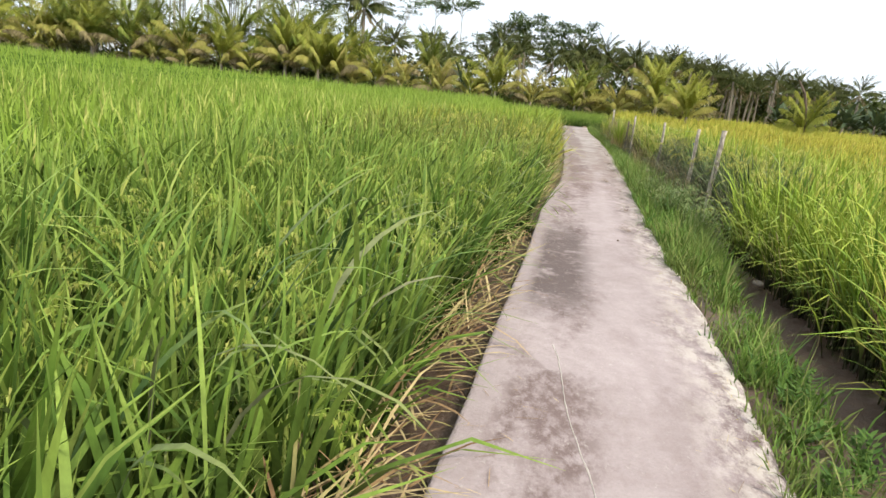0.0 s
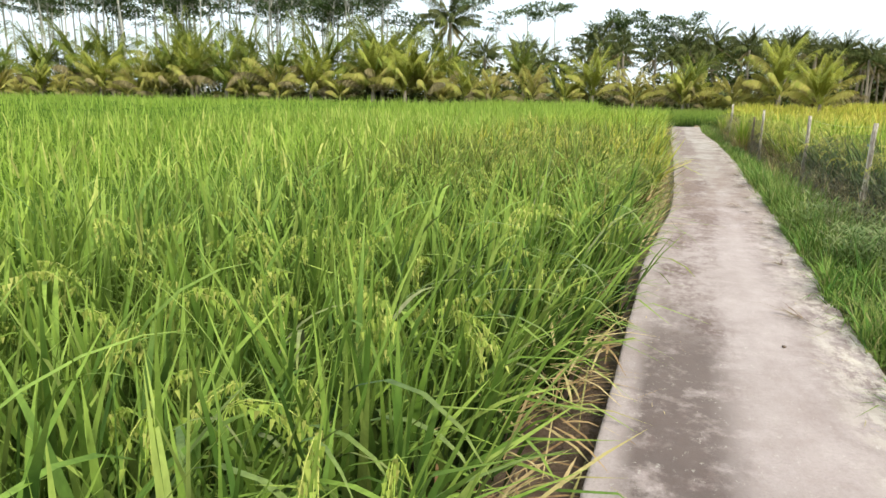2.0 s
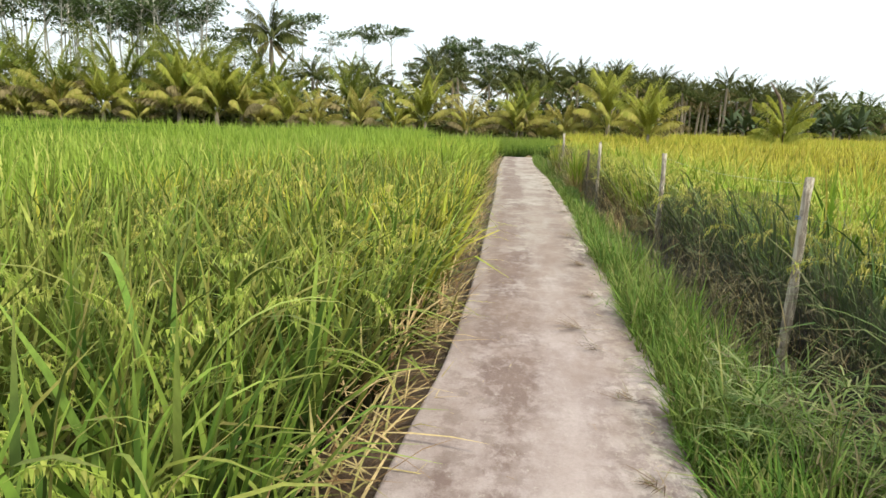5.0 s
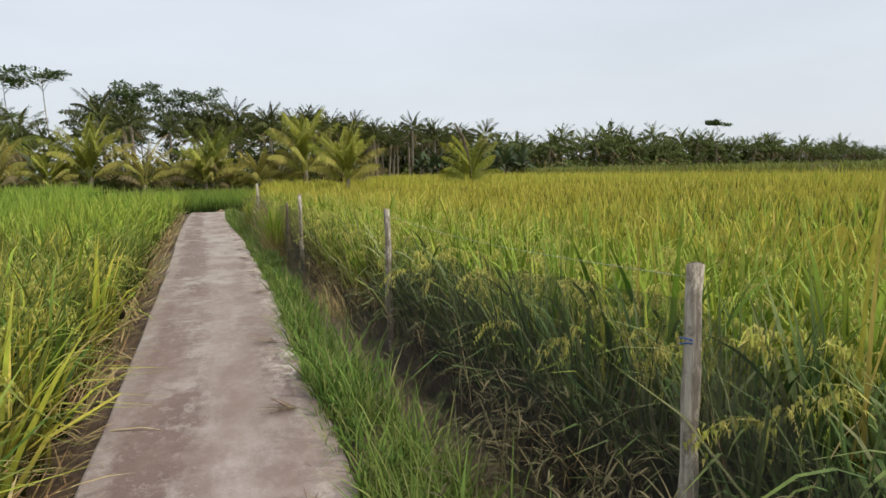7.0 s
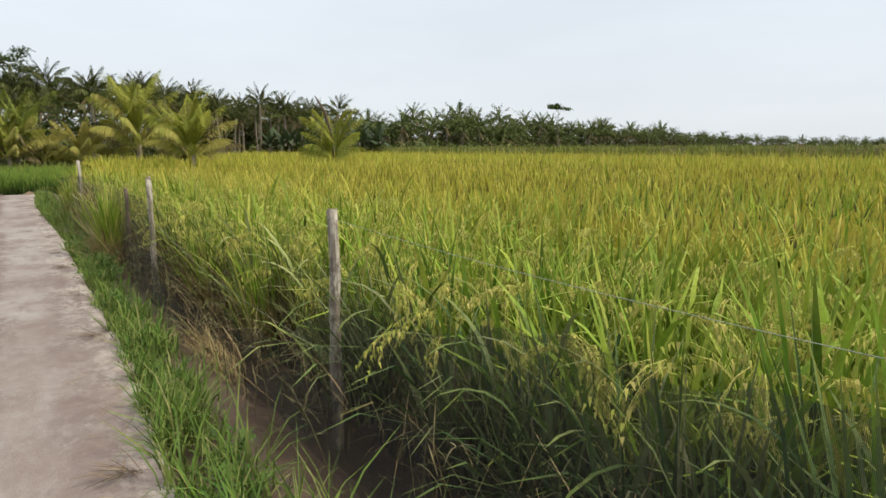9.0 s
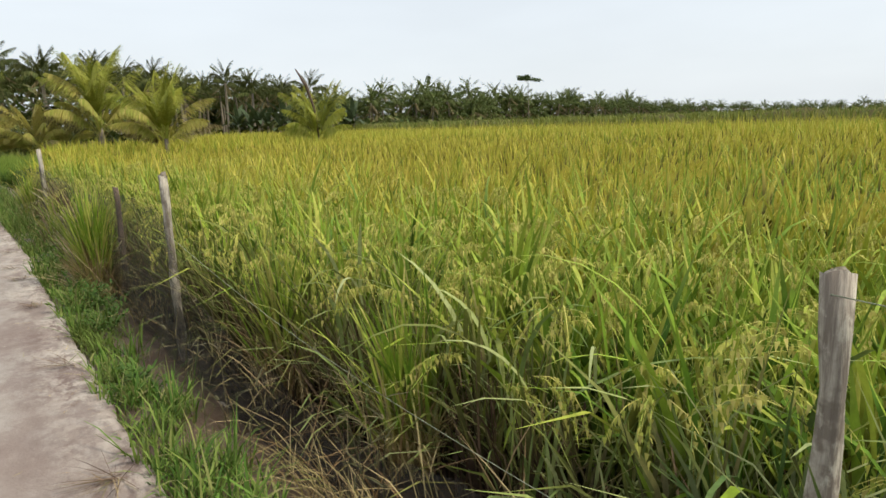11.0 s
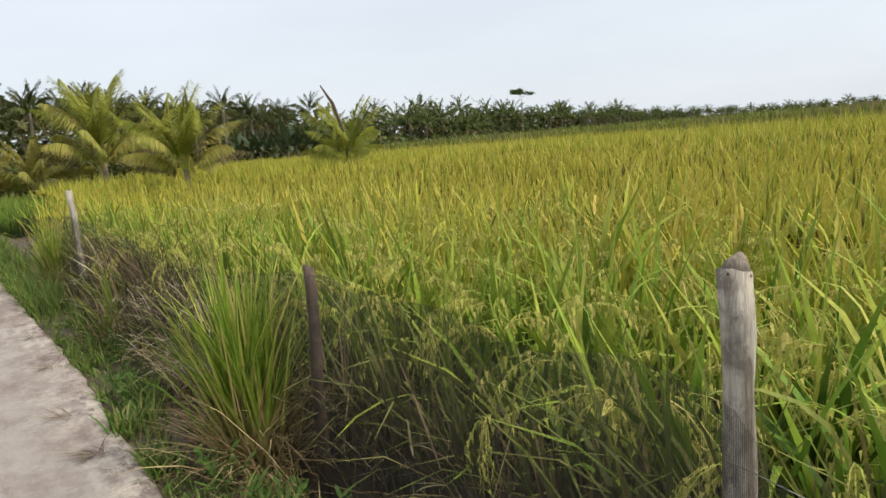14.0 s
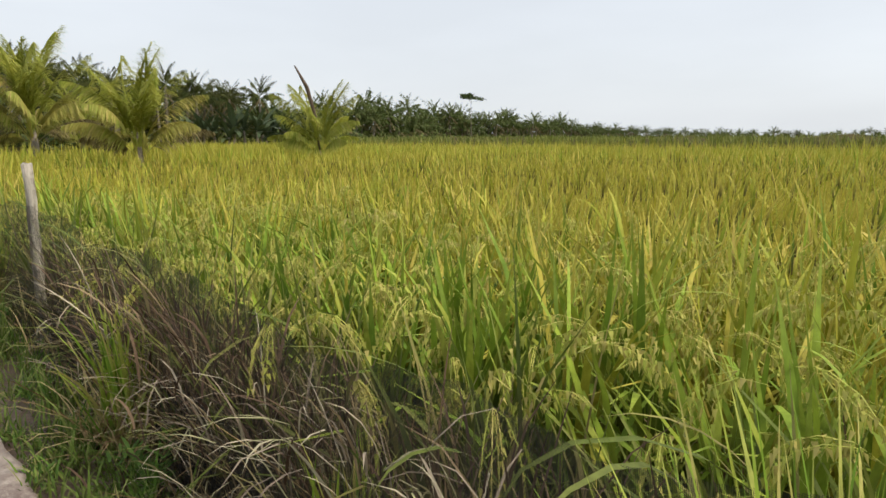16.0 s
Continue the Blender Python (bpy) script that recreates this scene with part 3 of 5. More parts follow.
# ---------------------------------------------------------------- rice
def scatter(x0, x1, y0, y1, density, keep=None):
    n = int((x1 - x0) * (y1 - y0) * density)
    p = np.stack([rng.uniform(x0, x1, n), rng.uniform(y0, y1, n)], 1)
    return p if keep is None else p[keep(p[:, 0], p[:, 1])]


def hills(x0, x1, y0, y1, gap, keep=None):
    """Planting hills in slightly uneven rows."""
    X, Y = np.meshgrid(np.arange(x0, x1, gap), np.arange(y0, y1, gap))
    p = np.stack([X.ravel(), Y.ravel()], 1) + rng.normal(0, gap * 0.2, (X.size, 2))
    return p if keep is None else p[keep(p[:, 0], p[:, 1])]


def swell(p):
    """Slow rise and fall of the crop's height, taller away from the path."""
    far = np.clip(np.maximum(np.abs(p[:, 0] - 1.0) - 6.0, p[:, 1] - 28.0) / 12.0, 0, 1)
    return 0.03 * np.sin(p[:, 0] * 0.9 + 0.7 * np.sin(p[:, 1] * 0.6)) + 0.025 * np.sin(p[:, 1] * 1.3 + p[:, 0] * 0.4) + 0.27 * far


def ragged(y):
    """An uneven line, up to about half a metre to each side."""
    return 0.32 * np.sin(y * 1.1) + 0.22 * np.sin(y * 2.7 + 1.0) + 0.12 * np.sin(y * 7.3)


def rice_blades(p, per, tall, seg=4, z0=-0.27, width=0.011, droop=1.0, toward=None, pull=0.0, spread=0.028):
    vigour = np.repeat(rng.normal(1.0, 0.07, len(p)), per)
    sway = np.repeat(rng.uniform(0, 2 * np.pi, len(p)), per)
    p = np.repeat(p, per, 0)
    n = len(p)
    base = np.empty((n, 3))
    base[:, :2] = p + rng.normal(0, spread, (n, 2))
    base[:, 2] = z0
    az = np.where(rng.random(n) < 0.35, sway + rng.normal(0, 0.5, n), rng.uniform(0, 2 * np.pi, n))
    if toward is not None:
        some = rng.random(n) < pull
        az[some] = toward + rng.normal(0, 0.6, some.sum())
    length = (tall + swell(p)) * rng.uniform(0.6, 1.12, n) * vigour
    lean = np.abs(rng.normal(0, 0.17, n)) + 0.02
    bend = rng.gamma(2.0, 0.26, n) * droop
    arched = rng.random(n) < 0.26
    bend[arched] += rng.uniform(0.6, 1.9, arched.sum()) * droop
    bend = np.minimum(bend, 2.1)
    wd = width * rng.uniform(0.5, 1.35, n)
    return strips(base, az, lean, bend, length, wd, seg, power=1.6)


def arching(p, share=0.8, toward=None, low=0.12):
    """Long broad flag leaves that stand out and bow over the rest."""
    p = p[rng.random(len(p)) < share]
    n = len(p)
    base = np.concatenate([p + rng.normal(0, 0.06, (n, 2)), rng.uniform(low, 0.5, (n, 1))], 1)
    az = rng.uniform(0, 2 * np.pi, n) if toward is None else toward + rng.normal(0, 0.7, n)
    return strips(base, az, rng.uniform(0.1, 0.8, n), rng.uniform(0.6, 2.3, n), rng.uniform(0.4, 0.8, n), rng.uniform(0.014, 0.03, n), 6, power=1.3, v0=0.62)[:4]


def panicles(p, z_from, length=0.2, grains=12, strings=5, lift=0.07):
    """Drooping heads of grain: a bundle of thin arched stalks, each a chain of grains."""
    az = np.repeat(rng.uniform(0, 2 * np.pi, len(p)), strings) + rng.normal(0, 0.2, strings * len(p))
    up = np.repeat(rng.normal(0, lift, len(p)), strings)
    lean0 = np.repeat(rng.uniform(0.1, 0.7, len(p)), strings)
    p = np.repeat(p, strings, 0)
    n = len(p)
    base = np.empty((n, 3))
    base[:, :2], base[:, 2] = p, z_from + swell(p) + up
    ln = length * rng.uniform(0.75, 1.35, n)
    lean, bend = lean0 + rng.uniform(-0.1, 0.2, n), rng.uniform(2.1, 2.7, n)
    stalk = strips(base, az, lean, bend, ln, np.full(n, 0.004), 4, power=0.55)
    cx, cy, cz, th = stalk[4]
    chunks = [stalk[:4]]
    pos = np.linspace(0.2, 1.0, grains)
    k = np.minimum((pos * 4).astype(int), 3)
    fr = pos * 4 - k
    for j in range(grains):
        gx = cx[:, k[j]] * (1 - fr[j]) + cx[:, k[j] + 1] * fr[j]
        gy = cy[:, k[j]] * (1 - fr[j]) + cy[:, k[j] + 1] * fr[j]
        gz = cz[:, k[j]] * (1 - fr[j]) + cz[:, k[j] + 1] * fr[j]
        b = np.stack([gx, gy, gz], 1) + rng.normal(0, 0.003, (n, 3))
        g = strips(b, rng.uniform(0, 2 * np.pi, n), rng.uniform(2.6, 3.14, n), np.zeros(n), rng.uniform(0.026, 0.036, n), np.full(n, 0.0145), 1, foot=1.0)
        chunks.append(g[:4])
    return chunks


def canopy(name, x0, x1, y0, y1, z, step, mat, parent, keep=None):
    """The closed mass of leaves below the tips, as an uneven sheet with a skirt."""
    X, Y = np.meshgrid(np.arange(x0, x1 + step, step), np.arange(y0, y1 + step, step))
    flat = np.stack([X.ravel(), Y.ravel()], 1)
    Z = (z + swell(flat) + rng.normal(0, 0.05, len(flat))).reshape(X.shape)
    ny, nx = X.shape
    i = np.arange((ny - 1) * (nx - 1))
    a = (i // (nx - 1)) * nx + i % (nx - 1)
    q = np.stack([a, a + 1, a + nx + 1, a + nx], 1)
    if keep is not None:
        c = flat[q].mean(1)
        q = q[keep(c[:, 0], c[:, 1])]
    ob = new(name, raw_mesh(name, np.stack([X, Y, Z], -1).reshape(-1, 3), q.ravel(), np.full(len(q), 4), mat))
    ob.parent = parent
    return ob


def thing(name, label, category, group="", kind="", at=(0, 0, 0)):
    ob = new(name)
    ob.location = at
    return tagged(ob, label, category, group, kind)


def left_rice():
    field = thing("rice_field", "dense green rice crop with drooping leaf tips", "rice", kind="stuff")
    bare = lambda y: np.interp(y, [2.6, 3.4, 5.6, 6.4], [0.34, 0.12, 0.12, 0.34])
    inside = lambda x, y: x < off(y) - bare(y)
    near = hills(-4.5, 0, -2.5, 17, 0.22, lambda x, y: inside(x, y) & (x >= -3.8 + ragged(y)))
    turning = (near[:, 1] > 5.8 + rng.normal(0, 0.9, len(near))) & (rng.random(len(near)) < 0.8)
    ripe = turning & (near[:, 1] > 9.3 + rng.normal(0, 0.7, len(near))) & (rng.random(len(near)) < 0.32)
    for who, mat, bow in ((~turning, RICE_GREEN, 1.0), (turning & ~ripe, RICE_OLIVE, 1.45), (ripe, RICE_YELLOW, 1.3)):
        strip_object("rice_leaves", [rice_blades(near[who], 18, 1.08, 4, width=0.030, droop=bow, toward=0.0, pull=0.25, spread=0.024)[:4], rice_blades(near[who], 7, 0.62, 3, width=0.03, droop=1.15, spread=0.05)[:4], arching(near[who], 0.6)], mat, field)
    mid = hills(-12, -3.1, -1, 24, 0.23, lambda x, y: x < -3.8 + np.where(y < 17, ragged(y), 0))
    strip_object("rice_leaves", [rice_blades(hills(-3.8, 0, 17, 32, 0.22, inside), 7, 1.07, 3, width=0.034)[:4]], RICE_MIXED, field)
    strip_object("rice_leaves", [rice_blades(mid, 6, 1.07, 3, width=0.034)[:4]], RICE_OPEN, field)
    far = np.concatenate([scatter(-78, -12, -2, 44.5, 8), scatter(-12, 0, 24, 44.5, 55, lambda x, y: (x < off(y) - 0.36) & ((x < -3.8) | (y > 32)) & ((y < 35) | (x < -4.5)))])
    strip_object("rice_leaves", [rice_blades(far, 2, 1.05, 2, width=0.075, droop=0.6)[:4]], RICE_OPEN, field)
    back = hills(-12, 0, -14, -2.5, 0.25, inside)
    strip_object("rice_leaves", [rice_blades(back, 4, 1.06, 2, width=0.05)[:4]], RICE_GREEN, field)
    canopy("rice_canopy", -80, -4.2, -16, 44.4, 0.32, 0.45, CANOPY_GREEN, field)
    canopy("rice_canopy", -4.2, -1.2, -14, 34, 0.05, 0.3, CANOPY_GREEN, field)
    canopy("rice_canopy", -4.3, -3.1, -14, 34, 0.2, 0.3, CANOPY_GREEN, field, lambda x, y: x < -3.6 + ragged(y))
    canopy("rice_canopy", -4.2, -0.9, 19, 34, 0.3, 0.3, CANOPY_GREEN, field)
    heads = hills(-2.6, 0, -1.6, 15, 0.26, inside)
    for who, mat in ((heads[:, 1] < 8.5, PANICLE_GREEN), (heads[:, 1] >= 8.5, PANICLE)):
        strip_object("rice_heads", panicles(heads[who] + rng.normal(0, 0.08, heads[who].shape), 0.54, 0.24, lift=0.09), mat, field)
    ears = scatter(-11, -2.4, 0, 22, 11)
    n = len(ears)
    strip_object("rice_heads", [strips(np.concatenate([ears, (0.45 + swell(ears) + rng.normal(0, 0.05, n))[:, None]], 1), rng.uniform(0, 2 * np.pi, n), rng.uniform(0.0, 0.3, n), rng.uniform(0.1, 1.2, n), rng.uniform(0.25, 0.42, n), rng.uniform(0.018, 0.034, n), 3)[:4]], PANICLE_GREEN, field)
    lip = hills(-1.2, 0, -2, 26, 0.2, lambda x, y: (x < off(y) - 0.08 - bare(y)) & (x > off(y) - 0.66 - bare(y)))
    # up to y 4.4 the overhang uses the edge leaf with shade in its colour
    for who, mat in ((lip[:, 1] < 4.4, RICE_EDGE_SHADED), ((lip[:, 1] >= 4.4) & (lip[:, 1] < 5), RICE_GREEN), ((lip[:, 1] >= 5) & (lip[:, 1] < 9.3), RICE_OLIVE), (lip[:, 1] >= 9.3, RICE_MIXED)):
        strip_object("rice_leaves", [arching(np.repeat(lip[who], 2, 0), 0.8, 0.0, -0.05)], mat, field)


def right_rice():
    field = thing("rice_field", "ripening yellow-green rice crop heavy with grain", "rice", kind="stuff")
    inside = lambda x, y: (x > fence_x(y) + 0.09) & ((x > 2.6) | (y < 30))
    front = lambda x, y: inside(x, y) & (x < fence_x(y) + 0.5)
    behind = lambda x, y: inside(x, y) & (x >= fence_x(y) + 0.5)
    edge = hills(1.6, 3.0, -1.5, 26, 0.2, front)
    edge = edge[edge[:, 0] > fence_x(edge[:, 1]) + np.interp(edge[:, 1], [11, 12.5, 19, 20], [0.09, 0.2, 0.2, 0.12])]
    edge = np.concatenate([edge, hills(1.7, 2.4, -1.5, 5.3, 0.2, lambda x, y: np.abs(x - fence_x(y) + 0.02) < 0.11)])
    late = edge[:, 1] > 13 + rng.normal(0, 0.8, len(edge))
    first = edge[:, 1] < 5.6 + rng.normal(0, 0.5, len(edge))
    for who, mat, over in ((first, RICE_MIXED, 0.95), (~late & ~first, RICE_EDGE_SHADED, 0.5), (late, RICE_LATE, 0.25)):
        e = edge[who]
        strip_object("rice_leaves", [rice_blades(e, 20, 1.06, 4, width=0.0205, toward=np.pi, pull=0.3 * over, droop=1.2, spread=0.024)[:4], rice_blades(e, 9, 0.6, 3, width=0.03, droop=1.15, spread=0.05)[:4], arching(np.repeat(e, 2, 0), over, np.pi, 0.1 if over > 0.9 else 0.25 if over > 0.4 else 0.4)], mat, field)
    bowed = edge[np.abs(edge[:, 1] - 13.6) < 1.25]
    strip_object("rice_leaves", [rice_blades(bowed, 9, 0.92, 5, width=0.021, droop=1.5, toward=-2.4, pull=0.55, spread=0.05)[:4], arching(bowed, 0.9, np.pi, 0.1), arching(bowed, 0.6, -np.pi / 2, 0.2)], RICE_PALE, field)
    near = hills(1.8, 6.5, 1, 27, 0.225, lambda x, y: behind(x, y) & (x < 5.8 + ragged(y)))
    turn = fence_x(near[:, 1]) + np.interp(near[:, 1], [7, 11, 15, 20], [3.8, 3.0, 2.2, 1.4]) + rng.normal(0, 0.5, len(near))
    # rows next to the fence take the darker leaf in place of net shade
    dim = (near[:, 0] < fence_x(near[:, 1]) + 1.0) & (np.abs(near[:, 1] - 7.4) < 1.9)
    strip_object("rice_leaves", [rice_blades(near[dim], 16, 1.10, 4, width=0.03, spread=0.024)[:4], rice_blades(near[dim], 6, 0.62, 3, width=0.03, droop=1.15, spread=0.05)[:4]], RICE_EDGE_SHADED, field)
    near, turn = near[~dim], turn[~dim]
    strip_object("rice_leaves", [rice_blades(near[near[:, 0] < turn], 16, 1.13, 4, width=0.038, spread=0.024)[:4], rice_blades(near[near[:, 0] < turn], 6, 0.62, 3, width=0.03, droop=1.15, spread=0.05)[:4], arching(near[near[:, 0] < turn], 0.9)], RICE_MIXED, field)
    ripe = near[near[:, 0] >= turn]
    golden = ripe[:, 1] > 18.5 - 1.2 * (ripe[:, 0] - 3.0) + rng.normal(0, 1.2, len(ripe))
    for who, mat in ((~golden, RICE_YELLOW), (golden, RICE_GOLD)):
        strip_object("rice_leaves", [rice_blades(ripe[who], 15, 1.13, 4, width=0.036, spread=0.024)[:4], arching(ripe[who], 0.6)], mat, field)
    mid = np.concatenate([hills(5.1, 15, 6, 36, 0.23, lambda x, y: x >= 5.8 + np.where(y < 27, ragged(y), 0)), hills(2, 5.8, 27, 36, 0.24, inside)])
    early = mid[:, 1] < 20 - 0.9 * (mid[:, 0] - 5.8) + rng.normal(0, 1.2, len(mid))
    golden = mid[:, 1] > 19.0 + rng.normal(0, 1.5, len(mid))
    for who, mat in ((early & ~golden, RICE_MIXED), (~early & ~golden, RICE_YELLOW), (golden, RICE_GOLD)):
        strip_object("rice_leaves", [rice_blades(mid[who], 6, 1.11, 3, width=0.031)[:4]], mat, field)
    far = np.concatenate([scatter(15, 35, 6, 44.5, 30), scatter(3.5, 15, 36, 44.5, 48), scatter(12, 35, 44.5, 78, 17)])
    strip_object("rice_leaves", [rice_blades(far, 2, 1.08, 2, width=0.085, droop=0.6)[:4]], RICE_YELLOW, field)
    back = np.concatenate([hills(1, 5.8, -14, 1, 0.25, lambda x, y: inside(x, y) & ((y < -1.5) | (x > fence_x(y) + 0.5))), hills(5.8, 13, -8, 6, 0.26)])
    strip_object("rice_leaves", [rice_blades(back, 4, 1.08, 2, width=0.05)[:4]], RICE_MIXED, field)
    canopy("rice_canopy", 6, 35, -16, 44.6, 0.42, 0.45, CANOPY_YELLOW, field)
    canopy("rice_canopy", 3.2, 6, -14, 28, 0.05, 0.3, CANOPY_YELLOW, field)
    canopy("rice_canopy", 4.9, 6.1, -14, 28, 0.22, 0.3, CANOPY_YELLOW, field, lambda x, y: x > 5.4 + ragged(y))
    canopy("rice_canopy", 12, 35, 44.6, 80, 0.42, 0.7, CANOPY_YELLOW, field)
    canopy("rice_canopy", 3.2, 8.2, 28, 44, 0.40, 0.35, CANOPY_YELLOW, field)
    # brown dead stalks standing and leaning in the lower crop, thick along the fence
    low = np.concatenate([np.repeat(edge[edge[:, 1] > 13.5], 26, 0), np.repeat(edge[edge[:, 1] <= 13.5], 4, 0), np.repeat(near[near[:, 0] < turn], 4, 0)])
    n = len(low)
    stalk = strips(np.concatenate([low + rng.normal(0, 0.05, (n, 2)), np.full((n, 1), -0.27)], 1), rng.uniform(0, 2 * np.pi, n), np.abs(rng.normal(0.12, 0.2, n)), rng.gamma(2, 0.25, n), rng.uniform(0.4, 0.9, n), rng.uniform(0.006, 0.014, n), 3)[:4]
    strip_object("dead_stalks", [stalk], RICE_DEAD, field)
    heads = hills(2, 5.0, 5, 26, 0.215, inside)
    strip_object("rice_heads", panicles(heads + rng.normal(0, 0.07, heads.shape), 0.6, 0.26, lift=0.09), PANICLE, field)
    ears = scatter(4.5, 17, 6, 34, 15)
    n = len(ears)
    strip_object("rice_heads", [strips(np.concatenate([ears, (0.5 + swell(ears) + rng.normal(0, 0.05, n))[:, None]], 1), rng.uniform(0, 2 * np.pi, n), rng.uniform(0.0, 0.3, n), rng.uniform(0.1, 1.1, n), rng.uniform(0.25, 0.42, n), rng.uniform(0.018, 0.034, n), 3)[:4]], RICE_GOLD, field)
    n = 14
    tall_p = np.stack([rng.uniform(2.6, 3.4, n), rng.uniform(8.3, 10.2, n), np.full(n, -0.2)], 1)
    strip_object("rice_leaves", [strips(tall_p, rng.uniform(0, 2 * np.pi, n), rng.uniform(0.02, 0.15, n), rng.uniform(0.2, 1.3, n), rng.uniform(1.45, 1.75, n), rng.uniform(0.012, 0.022, n), 8, power=4.0)[:4]], RICE_GOLD, field)
    young = thing("rice_patch", "young bright green rice beyond the end of the path", "rice", kind="stuff")
    seed = scatter(-4.5, 3.4, 35, 44.5, 110)
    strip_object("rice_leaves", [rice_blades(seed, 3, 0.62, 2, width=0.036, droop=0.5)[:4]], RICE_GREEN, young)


left_rice()
right_rice()

# ---------------------------------------------------------------- verges
def verge():
    reach = lambda y: np.interp(y, [-3, 2, 3.5, 6, 7.2, 9, 11.5, 13, 19, 21, 33], [0.5, 0.55, 0.85, 0.84, 0.64, 0.48, 0.46, 0.36, 0.3, 0.45, 0.55])
    cy = np.concatenate([rng.uniform(-3, 33, 620), rng.uniform(2.5, 9.5, 300)])        # tufts
    cu = rng.beta(1.2, 1.7, len(cy)) * reach(cy)
    per = rng.integers(14, 70, len(cy))
    tuft = np.repeat(np.arange(len(cy)), per)
    y = np.concatenate([cy[tuft] + rng.normal(0, 0.055, len(tuft)), rng.uniform(-3, 33, 7000)])
    u = np.concatenate([cu[tuft] + rng.normal(0, 0.045, len(tuft)), rng.beta(1.2, 2.0, 7000) * reach(y[-7000:])])
    u = np.abs(u)
    size = np.concatenate([np.clip(rng.gamma(5, 0.2, len(cy)), 0.5, 1.6)[tuft], np.full(7000, 0.6)])
    clear = (np.abs(y - 18.8) > 0.55) | (u < 0.2)
    y, u, size = y[clear], u[clear], size[clear]
    x = off(y) + wide(y) - np.interp(y, [13, 17], [0.05, 0.01]) + u + 0.03 * np.sin(y * 5.1) * np.sin(y * 1.7)
    z = np.interp(x - off(y), [1.3, 1.6, 1.78, 1.92, 2.3], [-0.04, -0.07, -0.14, -0.25, -0.27])
    n = len(y)
    ln = np.minimum(rng.gamma(5, 0.032, n), 0.3) * size * (0.85 + 0.2 * np.clip(u / 0.4, 0, 1)) * np.interp(y, [-3, 4, 6, 12, 13.5, 17, 19, 23, 24, 33], [0.9, 1.15, 1.4, 1.4, 0.95, 0.9, 0.7, 0.7, 0.9, 0.9])
    grass = thing("grass_verge", "ragged green grass along the path's muddy edge", "grass", kind="stuff")
    strip_object("grass_blades", [strips(np.stack([x, y, z], 1), rng.uniform(0, 2 * np.pi, n), np.abs(rng.normal(0.25, 0.3, n)), rng.gamma(2, 0.5, n), ln, rng.uniform(0.006, 0.013, n), 3)[:4]], GRASS, grass)
    # taller wild grass with seed stems
    y2 = np.concatenate([rng.normal(c, 0.35, 90) for c in (3.5, 6.6, 7.6, 8.3, 9.2, 9.8, 10.4, 10.9, 8.8, 23.5, 25, 28)])
    x2 = off(y2) + wide(y2) + rng.uniform(0.05, 0.4, len(y2))
    n = len(y2)
    strip_object("grass_blades", [strips(np.stack([x2, y2, np.full(n, -0.1)], 1), rng.uniform(0, 2 * np.pi, n), np.abs(rng.normal(0.2, 0.2, n)), rng.gamma(2, 0.5, n), rng.uniform(0.25, 0.6, n), rng.uniform(0.005, 0.009, n), 4)[:4]], GRASS, grass)
    n = 300
    y3 = np.concatenate([rng.uniform(5.5, 9.6, 220), rng.uniform(9.6, 28, 80)])
    x3 = np.minimum(off(y3) + wide(y3) + rng.uniform(0.25, 0.75, n), fence_x(y3) - 0.02)
    stem = strips(np.stack([x3, y3, np.full(n, -0.18)], 1), rng.uniform(0, 2 * np.pi, n), np.abs(rng.normal(0.15, 0.15, n)), rng.uniform(0, 0.7, n), rng.uniform(0.35, 0.75, n), rng.uniform(0.004, 0.007, n), 5)
    cx, cy, cz, _ = stem[4]
    spray = [stem[:4]]
    for k in (3, 4, 5, 5):
        for _ in range(2):
            spray.append(strips(np.stack([cx[:, k], cy[:, k], cz[:, k]], 1), rng.uniform(0, 2 * np.pi, n), rng.uniform(0.5, 1.6, n), rng.uniform(0.2, 1.4, n), rng.uniform(0.04, 0.13, n), rng.uniform(0.005, 0.009, n), 3)[:4])
    strip_object("seed_stems", spray, SEED, grass)
    dead = thing("dead_straw", "brown dead rice straw fallen beside the path", "straw", kind="stuff")
    # left side: flattened straw that leans over the slab's edge
    n = 7000
    y = rng.uniform(-3, 30, n)
    dense = np.interp(y, [-3, 2.8, 3.4, 5.8, 6.3, 9.0, 10.5, 14, 18, 30], [0.9, 0.85, 0.15, 0.2, 0.8, 0.95, 0.5, 0.6, 0.4, 0.4]) * (0.7 + 0.3 * np.sin(y * 2.3))
    k = rng.random(n) < dense
    y = y[k]
    n = len(y)
    x = off(y) - np.abs(rng.normal(0.22, 0.13, n)) - 0.07
    a = strips(np.stack([x, y, rng.uniform(-0.24, 0.1, n)], 1), rng.normal(0, 1.35, n), rng.uniform(0.6, 1.55, n), rng.uniform(0, 1.0, n), np.minimum(rng.gamma(5, 0.075, n), 0.55), rng.uniform(0.008, 0.019, n), 3)[:4]
    # right side: dry tangle below the net
    n = 5200
    y = rng.uniform(3, 26, n)
    y = y[((np.abs(y - 14.0) > 4.6) & (y > 9)) | (rng.random(n) < 0.3)]
    n = len(y)
    x = fence_x(y) + rng.normal(0.04, 0.09, n)
    b = strips(np.stack([x, y, rng.uniform(-0.26, 0.1, n)], 1), rng.uniform(0, 2 * np.pi, n), rng.uniform(0.2, 1.4, n), rng.uniform(0, 0.9, n), rng.gamma(5, 0.06, n), rng.uniform(0.004, 0.008, n), 3)[:4]
    n = 800
    y = np.concatenate([rng.normal(14.0, 0.4, 400), rng.normal(16.0, 1.0, 20), rng.normal(18.5, 0.35, 380)])
